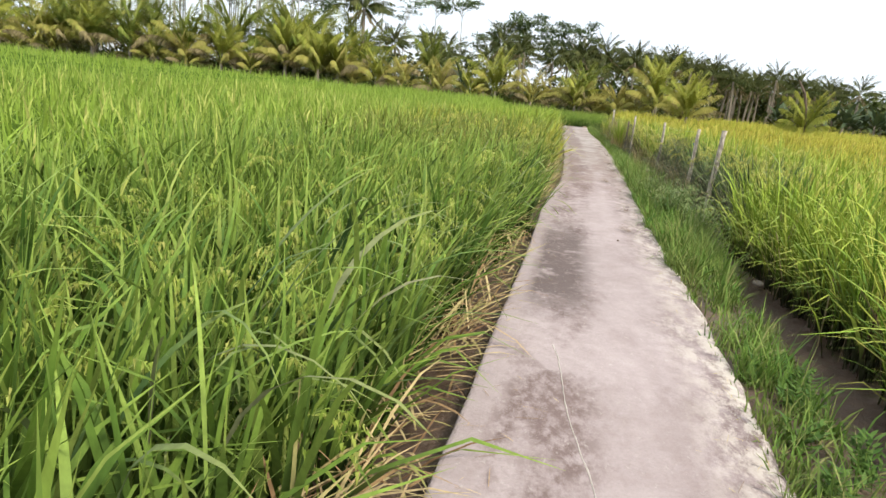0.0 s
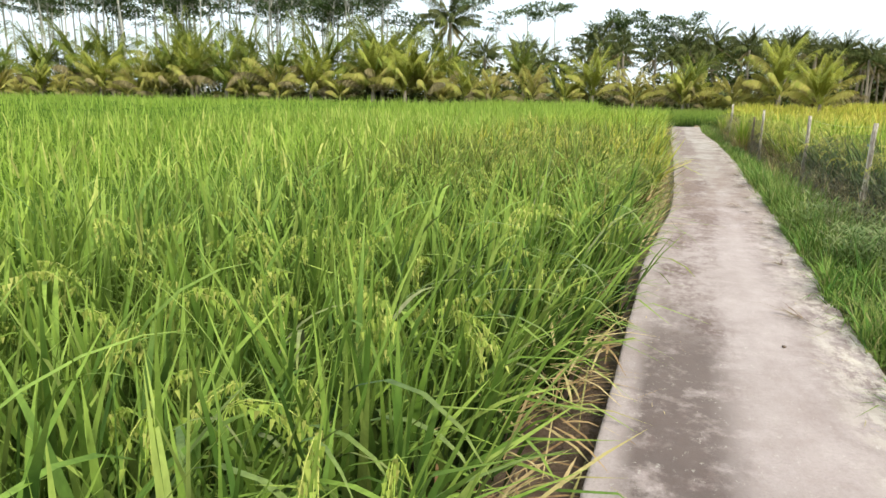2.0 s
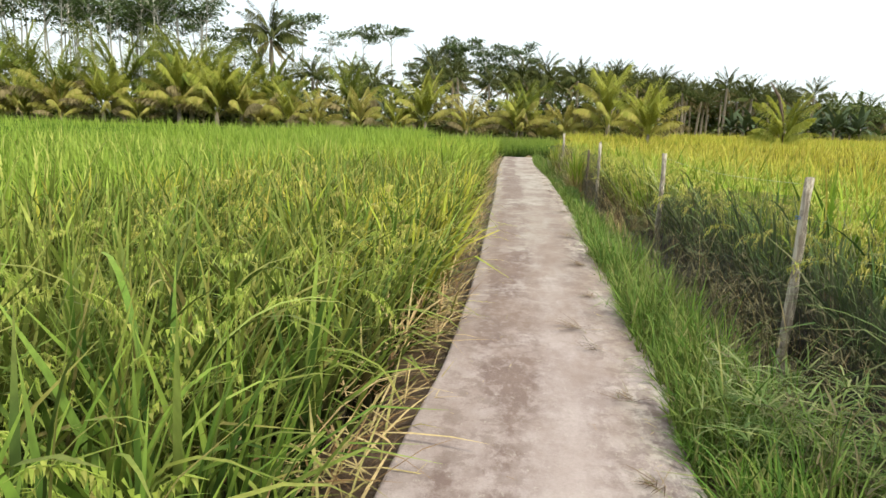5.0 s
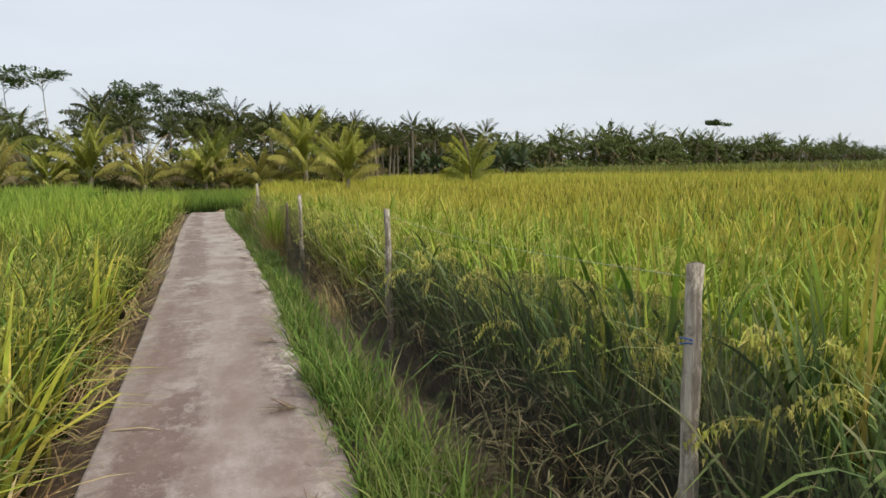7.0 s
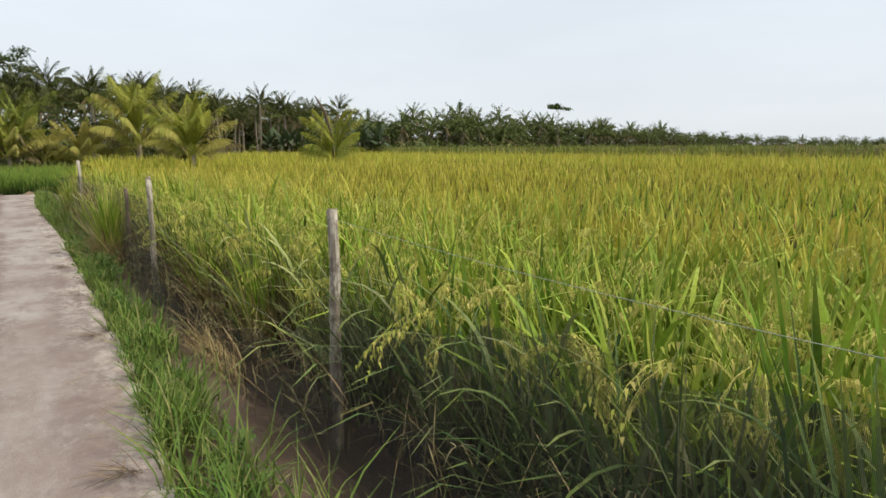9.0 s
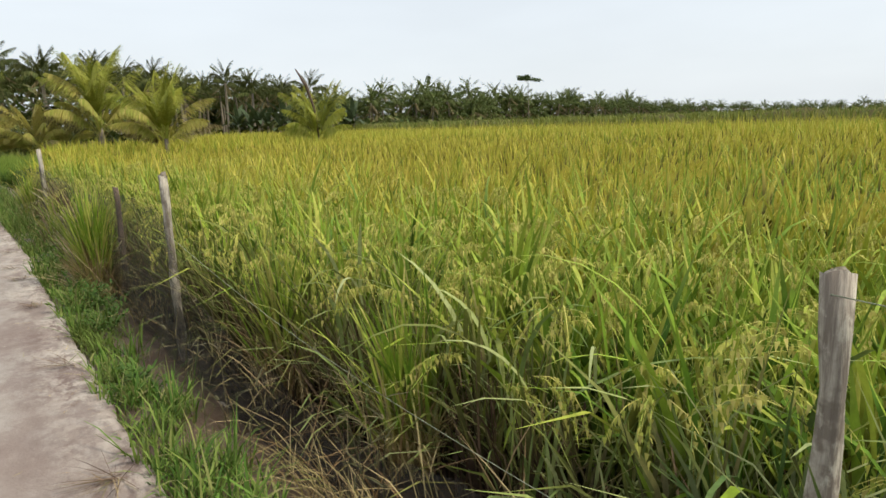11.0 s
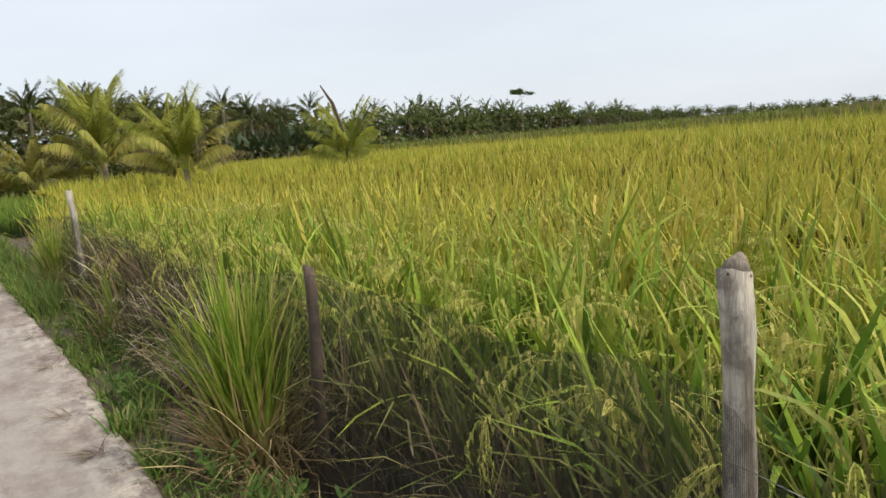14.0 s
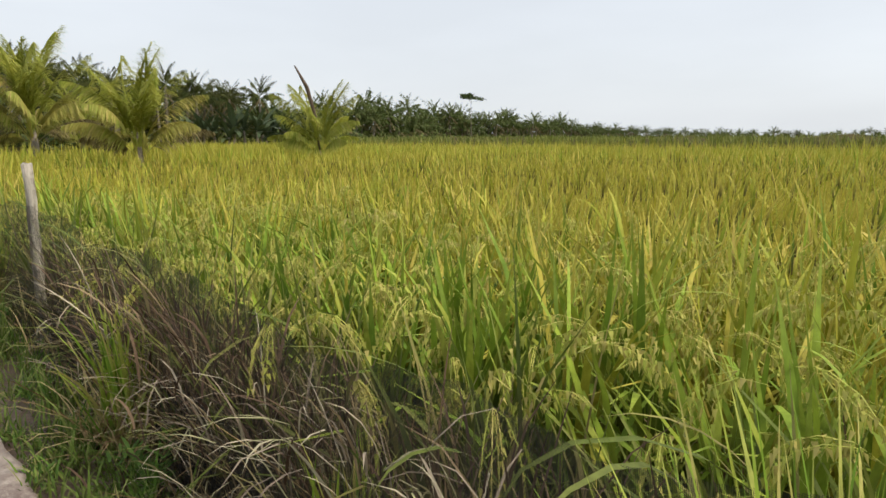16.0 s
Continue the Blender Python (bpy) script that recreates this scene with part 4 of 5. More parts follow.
    d = strips(np.stack([fence_x(y) - 0.12 - np.abs(rng.normal(0.03, 0.1, n)), y, rng.uniform(-0.27, -0.05, n)], 1), np.pi + rng.normal(0, 1.1, n), rng.uniform(0.1, 1.3, n), rng.uniform(0.2, 1.5, n), rng.gamma(5, 0.055, n), rng.uniform(0.003, 0.007, n), 3)[:4]
    n = 1500
    y = rng.normal(21.4, 1.3, n)
    c = strips(np.stack([fence_x(y) + rng.normal(0.1, 0.06, n), y, rng.uniform(-0.26, 0.4, n)], 1), rng.uniform(0, 2 * np.pi, n), np.abs(rng.normal(0.05, 0.25, n)), rng.uniform(0, 1.2, n), rng.uniform(0.25, 0.5, n), rng.uniform(0.006, 0.012, n), 3)[:4]
    strip_object("straw", [a, b, d], STRAW, dead)
    n = 260
    y = rng.normal(21.3, 0.65, n)
    e = strips(np.stack([fence_x(y) - np.abs(rng.normal(0.0, 0.09, n)), y, rng.uniform(-0.26, 0.6, n)], 1), np.pi + rng.normal(0, 1.2, n), rng.uniform(0.1, 0.6, n), rng.uniform(0.3, 2.0, n), rng.uniform(0.15, 0.35, n), rng.uniform(0.007, 0.014, n), 4)[:4]
    strip_object("hung_straw", [c, e], RICE_DEAD, dead)
    n = 520
    y = np.concatenate([rng.uniform(18.8, 22.2, n - 120), rng.normal(19.9, 0.25, 120)])
    g = strips(np.stack([fence_x(y) - 0.05 + rng.normal(0, 0.07, n), y, rng.uniform(-0.24, 0.5, n)], 1), np.pi + rng.normal(0, 1.3, n), rng.uniform(0.2, 1.3, n), rng.uniform(0.3, 2.2, n), rng.uniform(0.15, 0.42, n), rng.uniform(0.005, 0.011, n), 4)[:4]
    strip_object("bent_straw", [g], STRAW_GREY, dead)
    # litter on the slab
    n = 700
    y = rng.uniform(-2.5, 30, n)
    side = rng.random(n)
    u = np.where(side < 0.6, 1 - np.abs(rng.normal(0, 0.11, n)), np.abs(rng.normal(0.1, 0.12, n)))
    x = off(y) + wide(y) * np.clip(u, 0.01, 1.0)
    lit = thing("dry_grass_litter", "short dry grass bits scattered on the concrete", "litter", kind="stuff")
    strip_object("bits", [strips(np.stack([x, y, np.full(n, 0.007)], 1), rng.uniform(0, 2 * np.pi, n), rng.uniform(1.45, 1.53, n), np.zeros(n), rng.gamma(3, 0.022, n), rng.uniform(0.002, 0.005, n), 2)[:4]], STRAW, lit)


def tussock(x, y, count, tall, label):
    """A big clump of rice with a straw-coloured foot."""
    t = thing("rice_clump", label, "rice plant", "clumps at the fence", at=(x, y, -0.15))
    n = count
    b = np.concatenate([rng.normal(0, 0.05, (n, 2)), np.zeros((n, 1))], 1)
    strip_object("leaves", [strips(b, rng.uniform(0, 2 * np.pi, n), np.abs(rng.normal(0.1, 0.15, n)), rng.gamma(2, 0.17, n), tall * rng.uniform(0.55, 1.12, n), rng.uniform(0.011, 0.022, n), 5, v0=0.35)[:4]], RICE_CLUMP, t)
    m = int(count * 1.5)
    b = np.concatenate([rng.normal(0, 0.07, (m, 2)), np.zeros((m, 1))], 1)
    strip_object("dry_foot", [strips(b, rng.uniform(0, 2 * np.pi, m), rng.uniform(0.05, 0.9, m), rng.uniform(0, 1.6, m), rng.uniform(0.25, 0.7, m), rng.uniform(0.007, 0.014, m), 4)[:4]], STRAW, t)


def weed(x, y, size):
    """A low broad-leaved weed: stems with pairs of pointed leaves."""
    t = thing("leafy_weed", "low broad-leaved green weed at the slab's edge", "weed", "weeds on the verge", at=(x, y, -0.06))
    chunks = []
    for s in range(7):
        a, tilt = rng.uniform(0, 2 * np.pi), rng.uniform(0.3, 1.1)
        k = 7
        d = np.linspace(0.15, 1, k) * size
        b = np.stack([np.cos(a) * np.sin(tilt) * d, np.sin(a) * np.sin(tilt) * d, np.cos(tilt) * d], 1)
        for sgn in (1, -1):
            az = np.full(k, a + sgn * 1.1) + rng.normal(0, 0.3, k)
            chunks.append(strips(b, az, rng.uniform(0.7, 1.3, k), rng.uniform(0, 0.6, k), rng.uniform(0.04, 0.075, k), rng.uniform(0.014, 0.022, k), 3, face=az + np.pi / 2, foot=0.35)[:4])
    strip_object("leaves", chunks, WEED, t)


def sedge(x, y, tall):
    """A tall sedge: thin stems that end in drooping whorls of narrow leaves, with a leafy foot."""
    t = thing("sedge", "tall pale green sedge with drooping narrow leaf whorls", "sedge", "sedges on the verge", at=(x, y, -0.12))
    k = int(rng.integers(5, 9))
    stem = strips(rng.normal(0, 0.025, (k, 3)) * (1, 1, 0), rng.uniform(0, 2 * np.pi, k), np.abs(rng.normal(0.18, 0.15, k)), rng.uniform(0.1, 0.5, k), tall * rng.uniform(0.65, 1.1, k), np.full(k, 0.006), 5, taper=0.4)
    cx, cy, cz, _ = stem[4]
    leaves = [stem[:4]]
    for node, count, size in ((5, 9, 0.16), (4, 4, 0.13), (3, 3, 0.13)):
        b = np.repeat(np.stack([cx[:, node], cy[:, node], cz[:, node]], 1), count, 0)
        n = len(b)
        leaves.append(strips(b, rng.uniform(0, 2 * np.pi, n), rng.uniform(0.7, 1.5, n), rng.uniform(0.2, 1.2, n), size * rng.uniform(0.6, 1.3, n), rng.uniform(0.007, 0.012, n), 4)[:4])
    n = 26
    leaves.append(strips(np.concatenate([rng.normal(0, 0.035, (n, 2)), np.zeros((n, 1))], 1), rng.uniform(0, 2 * np.pi, n), rng.uniform(0.1, 0.8, n), rng.uniform(0.2, 1.6, n), tall * rng.uniform(0.45, 0.85, n), rng.uniform(0.008, 0.013, n), 5)[:4])
    strip_object("leaves", leaves, SEDGE, t)


def slab_tuft(x, y, reach):
    """A small tuft of half-dry grass that lies flat over the concrete."""
    t = thing("grass_tuft", "half-dry brown grass tuft lying flat on the concrete", "grass", "tufts on the slab", at=(x, y, 0.006))
    n = int(rng.integers(16, 34))
    lean = rng.uniform(1.2, 1.46, n)
    b = np.concatenate([rng.normal(0, 0.025, (n, 2)), np.zeros((n, 1))], 1)
    strip_object("tuft", [strips(b, np.pi + rng.normal(0, 1.0, n), lean, 1.54 - lean, reach * rng.uniform(0.4, 1.1, n), rng.uniform(0.003, 0.007, n), 3)[:4]], RICE_DEAD, t)


def pebble(x, y, r):
    bm = bmesh.new()
    bmesh.ops.create_icosphere(bm, subdivisions=2, radius=r)
    for v in bm.verts:
        v.co *= 1 + 0.3 * noise.noise(v.co * 40)
        v.co.z *= 0.7
    ob = part("pebble", bm, POST_DARK, None)
    ob.location = (x, y, r * 0.6)
    tagged(ob, "small dark pebble lying on the concrete", "pebble")


verge()
for x, y in ((1.16, 20.98), (1.11, 19.84), (1.15, 19.18), (1.17, 17.91), (0.87, 5.47), (0.77, 4.05), (0.81, 8.52), (0.86, 8.13), (1.08, 12.2), (1.05, 10.6), (1.18, 14.6), (1.2, 16.2), (0.93, 6.6), (0.96, 7.4), (0.98, 9.4), (1.14, 22.1)):
    slab_tuft(x, y, float(rng.uniform(0.13, 0.26)))
pebble(0.60, 3.49, 0.012)
for x, y, c, h in ((1.74, 18.7, 340, 1.02), (1.86, 20.0, 60, 0.65), (2.2, 15.3, 140, 0.95), (1.72, 21.6, 90, 0.75), (2.3, 14.2, 120, 0.9), (1.68, 24.8, 200, 0.9)):
    tussock(x, y, c, h, "tall green rice clump with straw-coloured foot by the fence")
for i in range(34):
    yy = (0.1, -0.25, 0.3, -0.5, 0.6, -0.7, 16.9, 17.4, 17.7, 18.1, 18.5, 19.0, 19.9)[i] if i < 13 else float(rng.uniform(3, 28))
    weed(float(off(yy) + wide(yy)) + float(rng.uniform(0.08, 0.4)), yy, float(rng.uniform(0.12, 0.24)))

for i in range(26):
    yy = float(rng.uniform(3.8, 7.4))
    sedge(float(off(yy) + wide(yy)) + float(rng.uniform(0.2, 0.66)), yy, float(rng.uniform(0.3, 0.55)))

# ---------------------------------------------------------------- fence
def tube(bm, pts, radii, sides=9, wobble=0.0, seed=0.0, cap=True):
    rings = []
    for k, (p, r) in enumerate(zip(pts, radii)):
        p = Vector(p)
        d = (Vector(pts[min(k + 1, len(pts) - 1)]) - Vector(pts[max(k - 1, 0)])).normalized()
        q = Vector((0, 0, 1)).rotation_difference(d)
        ring = []
        for s in range(sides):
            a = 2 * math.pi * s / sides
            rr = r * (1 + wobble * noise.noise((math.cos(a) * 1.3 + seed, math.sin(a) * 1.3, k * 0.6 + seed)))
            ring.append(bm.verts.new(p + q @ Vector((math.cos(a) * rr, math.sin(a) * rr, 0))))
        rings.append(ring)
    for a, b in zip(rings, rings[1:]):
        for s in range(sides):
            bm.faces.new((a[s], a[(s + 1) % sides], b[(s + 1) % sides], b[s]))
    if cap:
        bm.faces.new(rings[-1])
        bm.faces.new(list(reversed(rings[0])))
    return rings


def fence():
    f = thing("net_fence", "low fence of rough posts with dark plastic netting", "fence")
    posts = [((2.10, 6.90), (2.18, 6.94), 1.12, 0.034, POST_PALE, "pale leaning wooden post"), ((2.10, 8.47), (2.128, 8.50), 1.067, 0.029, POST_PALE, "pale weathered post tied with a blue strip"),
             ((2.14, 12.44), (2.147, 12.45), 1.05, 0.027, POST_PALE, "pale weathered post with split top"), ((1.90, 16.41), (1.889, 16.43), 1.062, 0.0275, POST_PALE, "pale weathered post with knotted top"),
             ((1.92, 18.36), (1.896, 18.24), 0.874, 0.023, POST_DARK, "thin dark damp post"), ((1.78, 23.5), (1.78, 23.48), 1.138, 0.03, POST_PALE, "pale weathered post")]
    for i, (b, t, h, r, mat, lab) in enumerate(posts):
        bm = bmesh.new()
        k = 12
        pts, rad = [], []
        for j in range(k + 1):
            u = j / k
            pts.append((b[0] + (t[0] - b[0]) * u + 0.008 * noise.noise((u * 3, i * 2.1, 0)), b[1] + (t[1] - b[1]) * u + 0.008 * noise.noise((u * 3, i * 2.1, 7)), -0.32 + (h + 0.32) * u))
            rad.append(r * (1.12 - 0.15 * u + 0.10 * noise.noise((u * 7, i * 3.3, 2))))
        rings = tube(bm, pts, rad, 11, 0.45, i * 1.7)
        for s, v in enumerate(rings[-1]):
            v.co.z += 0.006 * math.sin(s * 0.9 + i) + 0.008 * noise.noise((s * 1.1, i, 0))
        post = part("post", bm, mat, f, lab)
        if i == 3:
            bm = bmesh.new()
            tube(bm, [(t[0] + 0.004, t[1], h - 0.012), (t[0] + 0.008, t[1], h + 0.012), (t[0] + 0.02, t[1], h + 0.026)], [0.024, 0.019, 0.005], 8, 0.8, 4.4)
            part("knot", bm, BARK_PALM, post, "dark jagged knot at the post's top")
        if i == 1:
            bm = bmesh.new()
            for q in range(2):
                zc = 0.81 + 0.014 * q
                tube(bm, [(2.113 + 0.037 * math.cos(a), 8.485 + 0.037 * math.sin(a), zc + 0.006 * math.sin(a * 2 + q)) for a in np.linspace(2.4, 4.1, 13)], [0.0032] * 13, 5)
            part("tie", bm, BLUE, post, "blue plastic strip tied round the post")
    # netting: hung from post to post, sagging between them
    hem = ((4.6, 0.3), (5.4, 0.58), (6.3, 0.68), (6.92, 0.80), (7.4, 0.5), (8.0, 0.62), (8.48, 0.95), (9.5, 0.88), (10.7, 0.80), (11.6, 0.62), (12.44, 0.5), (13.2, 0.2), (13.9, 0.1), (15.2, 0.14), (16.1, 0.4),
           (16.45, 0.86), (17.3, 0.82), (18.3, 0.86), (19.2, 0.74), (20.2, 0.70), (20.9, 0.80), (22.0, 0.80), (23.5, 0.88), (29.2, 0.6))
    ends = (4.6, 6.92, 8.48, 12.44, 16.41, 18.3, 20.85, 23.5, 29.2)
    spans = list(zip(ends, ends[1:]))
    # the half-height second layer is added to darken the foot, drawn out over the mud
    for i, (ya, yb, back, share) in enumerate([(*sp, -0.045, 1.0) for sp in spans] + [(*sp, -0.02, 0.5) for sp in spans]):
        ny, nz = max(8, int((yb - ya) / 0.12)), 9
        co, uv = [], []
        for a in range(ny + 1):
            u = a / ny
            y = ya + (yb - ya) * u
            sag = (0.10 * noise.noise((y * 1.7, i, 0)) + 0.07 * noise.noise((y * 5.3, i, 4))) * math.sin(math.pi * u)
            top = -0.27 + share * (float(np.interp(y, *zip(*hem))) - sag + 0.27)
            for c in range(nz + 1):
                v = c / nz
                fold = 0.035 * noise.noise((y * 1.4, v * 2.2, i)) + 0.02 * noise.noise((y * 5, v * 3, i + 9))
                pulled = (0.14 if share < 1 else 0.05) * (1 - v) ** 1.6 * float(np.interp(y, [9, 11.5, 17.5, 19], [0.25, 1, 1, 0.2]))
                co.append((float(fence_x(y)) + back - pulled + fold * (0.3 + math.sin(math.pi * u)), y, -0.27 + (top + 0.27) * v))
                uv.append((y / 0.0035, v * (top + 0.27) / 0.0035))
        i4 = np.arange(ny * nz)
        b0 = (i4 // nz) * (nz + 1) + i4 % nz
        fl = np.stack([b0, b0 + 1, b0 + nz + 2, b0 + nz + 1], 1).ravel()
        ob = new("net", raw_mesh("net", np.array(co), fl, np.full(len(i4), 4), NET, np.array(uv)))
        ob.parent = f
    # string between the posts: one length taut, one slack
    for a, b2, drop, za, zb in ((1, 2, 0.05, 0.04, 0.04), (2, 3, 0.1, 0.78, 0.36)):
        (_, t, h, *_), (_, t2, h2, *_) = posts[a], posts[b2]
        bm = bmesh.new()
        p, q = Vector((t[0] - 0.03, t[1], h - za)), Vector((t2[0] - 0.03, t2[1], h2 - zb))
        tube(bm, [tuple(p.lerp(q, u) - Vector((0, 0, drop * math.sin(math.pi * u)))) for u in np.linspace(0, 1, 18)], [0.0014] * 18, 5)
        part("string", bm, STRING, f, "thin pale nylon string")


def clod(x, y, z, r):
    bm = bmesh.new()
    bmesh.ops.create_icosphere(bm, subdivisions=3, radius=r)
    for v in bm.verts:
        v.co *= 1 + 0.35 * noise.noise(v.co * 14) + 0.15 * noise.noise(v.co * 40)
        v.co.z *= 0.6
    ob = part("earth_clod", bm, STONE, None)
    ob.location = (x, y, z)
    tagged(ob, "pale dry clod of earth on the mud", "clod", "clods in the ditch")


fence()
for x, y, r in ((1.82, 15.46, 0.075), (1.78, 15.62, 0.04), (1.9, 14.1, 0.035), (1.75, 17.2, 0.04), (1.95, 3.4, 0.05), (2.0, 5.2, 0.04)):
    clod(x, y, -0.2, r)

# ---------------------------------------------------------------- palms and trees
def frond(length, droop, leaflets, leaf_len, lw, rise, seed, seg_l=3, fan=1.0):
    """One palm frond along +x from the origin: an arched rib with hanging leaflets on both sides."""
    r = np.random.default_rng(seed)
    k = 9 if leaflets > 30 else 5
    droop = min(droop, (2.0 if leaflets > 30 else 2.35) - rise)
    s = np.linspace(0, 1, k + 1)
    th = rise + droop * ((s[:-1] + s[1:]) / 2) ** 1.4
    h = np.concatenate([[0], np.cumsum(np.sin(th))]) * length / k
    z = np.concatenate([[0], np.cumsum(np.cos(th))]) * length / k
    side = r.normal(0, 0.05)
    rib = strips(np.zeros((1, 3)), np.zeros(1), np.array([rise]), np.array([droop]), np.array([length]), np.array([0.05 * length / 3]), k, face=np.array([np.pi / 2]), power=1.4, taper=0.9)[:4]
    rib2 = list(strips(np.zeros((1, 3)), np.zeros(1), np.array([rise]), np.array([droop]), np.array([length]), np.array([0.04 * length / 3]), k, face=np.array([0.0]), power=1.4, taper=0.9)[:4])
    u = np.linspace(0.2, 0.99, leaflets)
    i = np.minimum((u * k).astype(int), k - 1)
    f = u * k - i
    px, pz = h[i] * (1 - f) + h[i + 1] * f, z[i] * (1 - f) + z[i + 1] * f
    tt = th[np.minimum(i, k - 1)]
    chunks = [rib, tuple(rib2)]
    for sgn in (1, -1):
        b = np.stack([px, np.zeros(leaflets), pz], 1)
        ll = leaf_len * np.sin(np.pi * np.clip(u * 0.86 + 0.12, 0, 1)) ** 0.6 * r.uniform(0.65, 1.2, leaflets)
        along_rib, out, down = 0.92 + 0.2 * u, fan * (0.62 - 0.3 * u), 0.22 + 0.85 * np.sin(np.clip(tt, 0, np.pi / 2)) ** 1.3
        vx, vy, vz = np.sin(tt) * along_rib, sgn * out + r.normal(0, 0.05, leaflets), np.cos(tt) * along_rib - down + r.normal(0, 0.06, leaflets)
        az = np.arctan2(vy, vx)
        lean = np.arctan2(np.hypot(vx, vy), vz)
        chunks.append(strips(b, az, lean, r.uniform(0.4, 1.1, leaflets), ll, np.full(leaflets, lw), seg_l, face=az + np.pi / 2 + r.normal(0, 0.5, leaflets), foot=0.6)[:4])
    return joined(chunks)


def place_frond(data, name, mat, parent, az, tilt_roll=0.0, z=0.0, r=0.0):
    co, fl, sz, uv = data
    ob = new(name, raw_mesh(name, co, fl, sz, mat, uv))
    ob.parent = parent
    ob.matrix_local = Matrix.Translation((r * math.cos(az), r * math.sin(az), z)) @ pose(0, 0, 0, math.degrees(tilt_roll), 0, math.degrees(az))
    return ob


def young_palm(seed, fronds, length, upright, mat_in, mat_out, stem, label, leaflets=88, spear=False, dead=2):
    """A palm with a short stem: bare splayed leaf stalks, upright young fronds, older ones arching down to dead ones."""
    r = random.Random(seed)
    t = thing("young_coconut_palm", label, "palm", "young palms at the field edge")
    bm = bmesh.new()
    tube(bm, [(0, 0, -0.4), (0.02, 0, 0), (0.03, 0.01, stem * 0.5), (0.02, 0.02, stem)], [0.17, 0.15, 0.12, 0.07], 8, 0.3, seed)
    part("trunk", bm, BARK_PALM, t)
    for i in range(fronds):
        u = i / max(1, fronds - 1)                  # 0: newest, upright; 1: oldest, hanging
        rise = 0.04 + (0.95 - 0.35 * upright) * u ** 1.5 + r.uniform(-0.07, 0.07)
        droop = (0.6 + 1.3 * u) * (1.2 - 0.35 * upright) + r.uniform(-0.1, 0.2)
        ln = length * (0.80 + 0.25 * math.sin(math.pi * min(1, u + 0.25))) * r.uniform(0.85, 1.08)
        d = frond(ln, droop, leaflets, ln * 0.23, 4.4 / leaflets, rise, seed * 100 + i, 2)
        old = i >= fronds - dead
        place_frond(d, "frond", PALM_DEAD if old else mat_out if u > 0.5 else mat_in, t, i * 2.399 + r.uniform(-0.3, 0.3), r.uniform(-0.25, 0.25), stem * (0.95 - 0.3 * u), 0.06)
    if spear:
        bm = bmesh.new()
        tube(bm, [(0, 0, stem), (-0.12, 0.05, stem + 1.3), (-0.45, 0.1, stem + length * 0.82), (-0.95, 0.16, stem + length * 1.08)], [0.04, 0.06, 0.085, 0.03], 6, 0.2, 3)
        part("spear_leaf", bm, POST_DARK, t, "dark unopened spear leaf")
    return t


def grown_palm(seed, height, fronds, length, label, leaflets=14, category="palm", group="tall palms behind the field", wide=0.2, leaf=None):
    r = random.Random(seed)
    t = thing("tall_palm", label, category, group)
    bm = bmesh.new()
    lean = r.uniform(-0.5, 0.5)
    pts = [(lean * u * u, 0.3 * lean * u, -0.5 + (height + 0.5) * u) for u in (0, 0.3, 0.6, 0.85, 1)]
    tube(bm, pts, [0.24, 0.18, 0.16, 0.15, 0.12], 7, 0.15, seed)
    part("trunk", bm, BARK_PALM, t, "slender grey palm trunk")
    top = np.array([lean, 0.3 * lean, height])

    def crown(name, count, mat, rise0, rise1, droop0, droop1, size, leaflets=leaflets):
        chunks = []
        for i in range(count):
            u = i / max(1, count - 1)
            rise, droop = rise0 + (rise1 - rise0) * u ** 1.1 + r.uniform(-0.12, 0.12), droop0 + (droop1 - droop0) * u
            co, fl, sz, uv = frond(size * r.uniform(0.85, 1.1), droop, leaflets, size * 0.22, wide, rise, seed * 77 + i, 2, 0.9)
            a = i * 2.399 + r.uniform(-0.3, 0.3)
            m = np.array(pose(0, 0, 0, r.uniform(-14, 14), 0, math.degrees(a)).to_3x3())
            chunks.append((co @ m.T + top, fl, sz, uv))
        return strip_object(name, chunks, mat, t)

    crown("crown", fronds, leaf or PALM_DARK, 0.08, 1.5, 0.7, 1.5, length)
    dead = crown("dead_fronds", max(3, fronds // 4), PALM_DEAD, 1.9, 2.6, 0.5, 0.7, length * 0.75, max(9, leaflets // 2))
    dead["label"] = "brown dead fronds hanging below the crown"
    return t


def leaf_cloud(centre, size, count, leaf, r):
    """Many small leaves in a flattened uneven clump."""
    d = r.normal(0, 1, (count, 3))
    d /= np.linalg.norm(d, axis=1)[:, None]
    p = np.array(centre) + d * (r.random(count) ** 0.45)[:, None] * np.array(size)
    return strips(p, r.uniform(0, 2 * np.pi, count), r.uniform(0.7, 2.1, count), r.uniform(-0.4, 0.6, count), leaf * r.uniform(0.6, 1.3, count), np.full(count, leaf * 0.55), 2, foot=0.5)[:4]


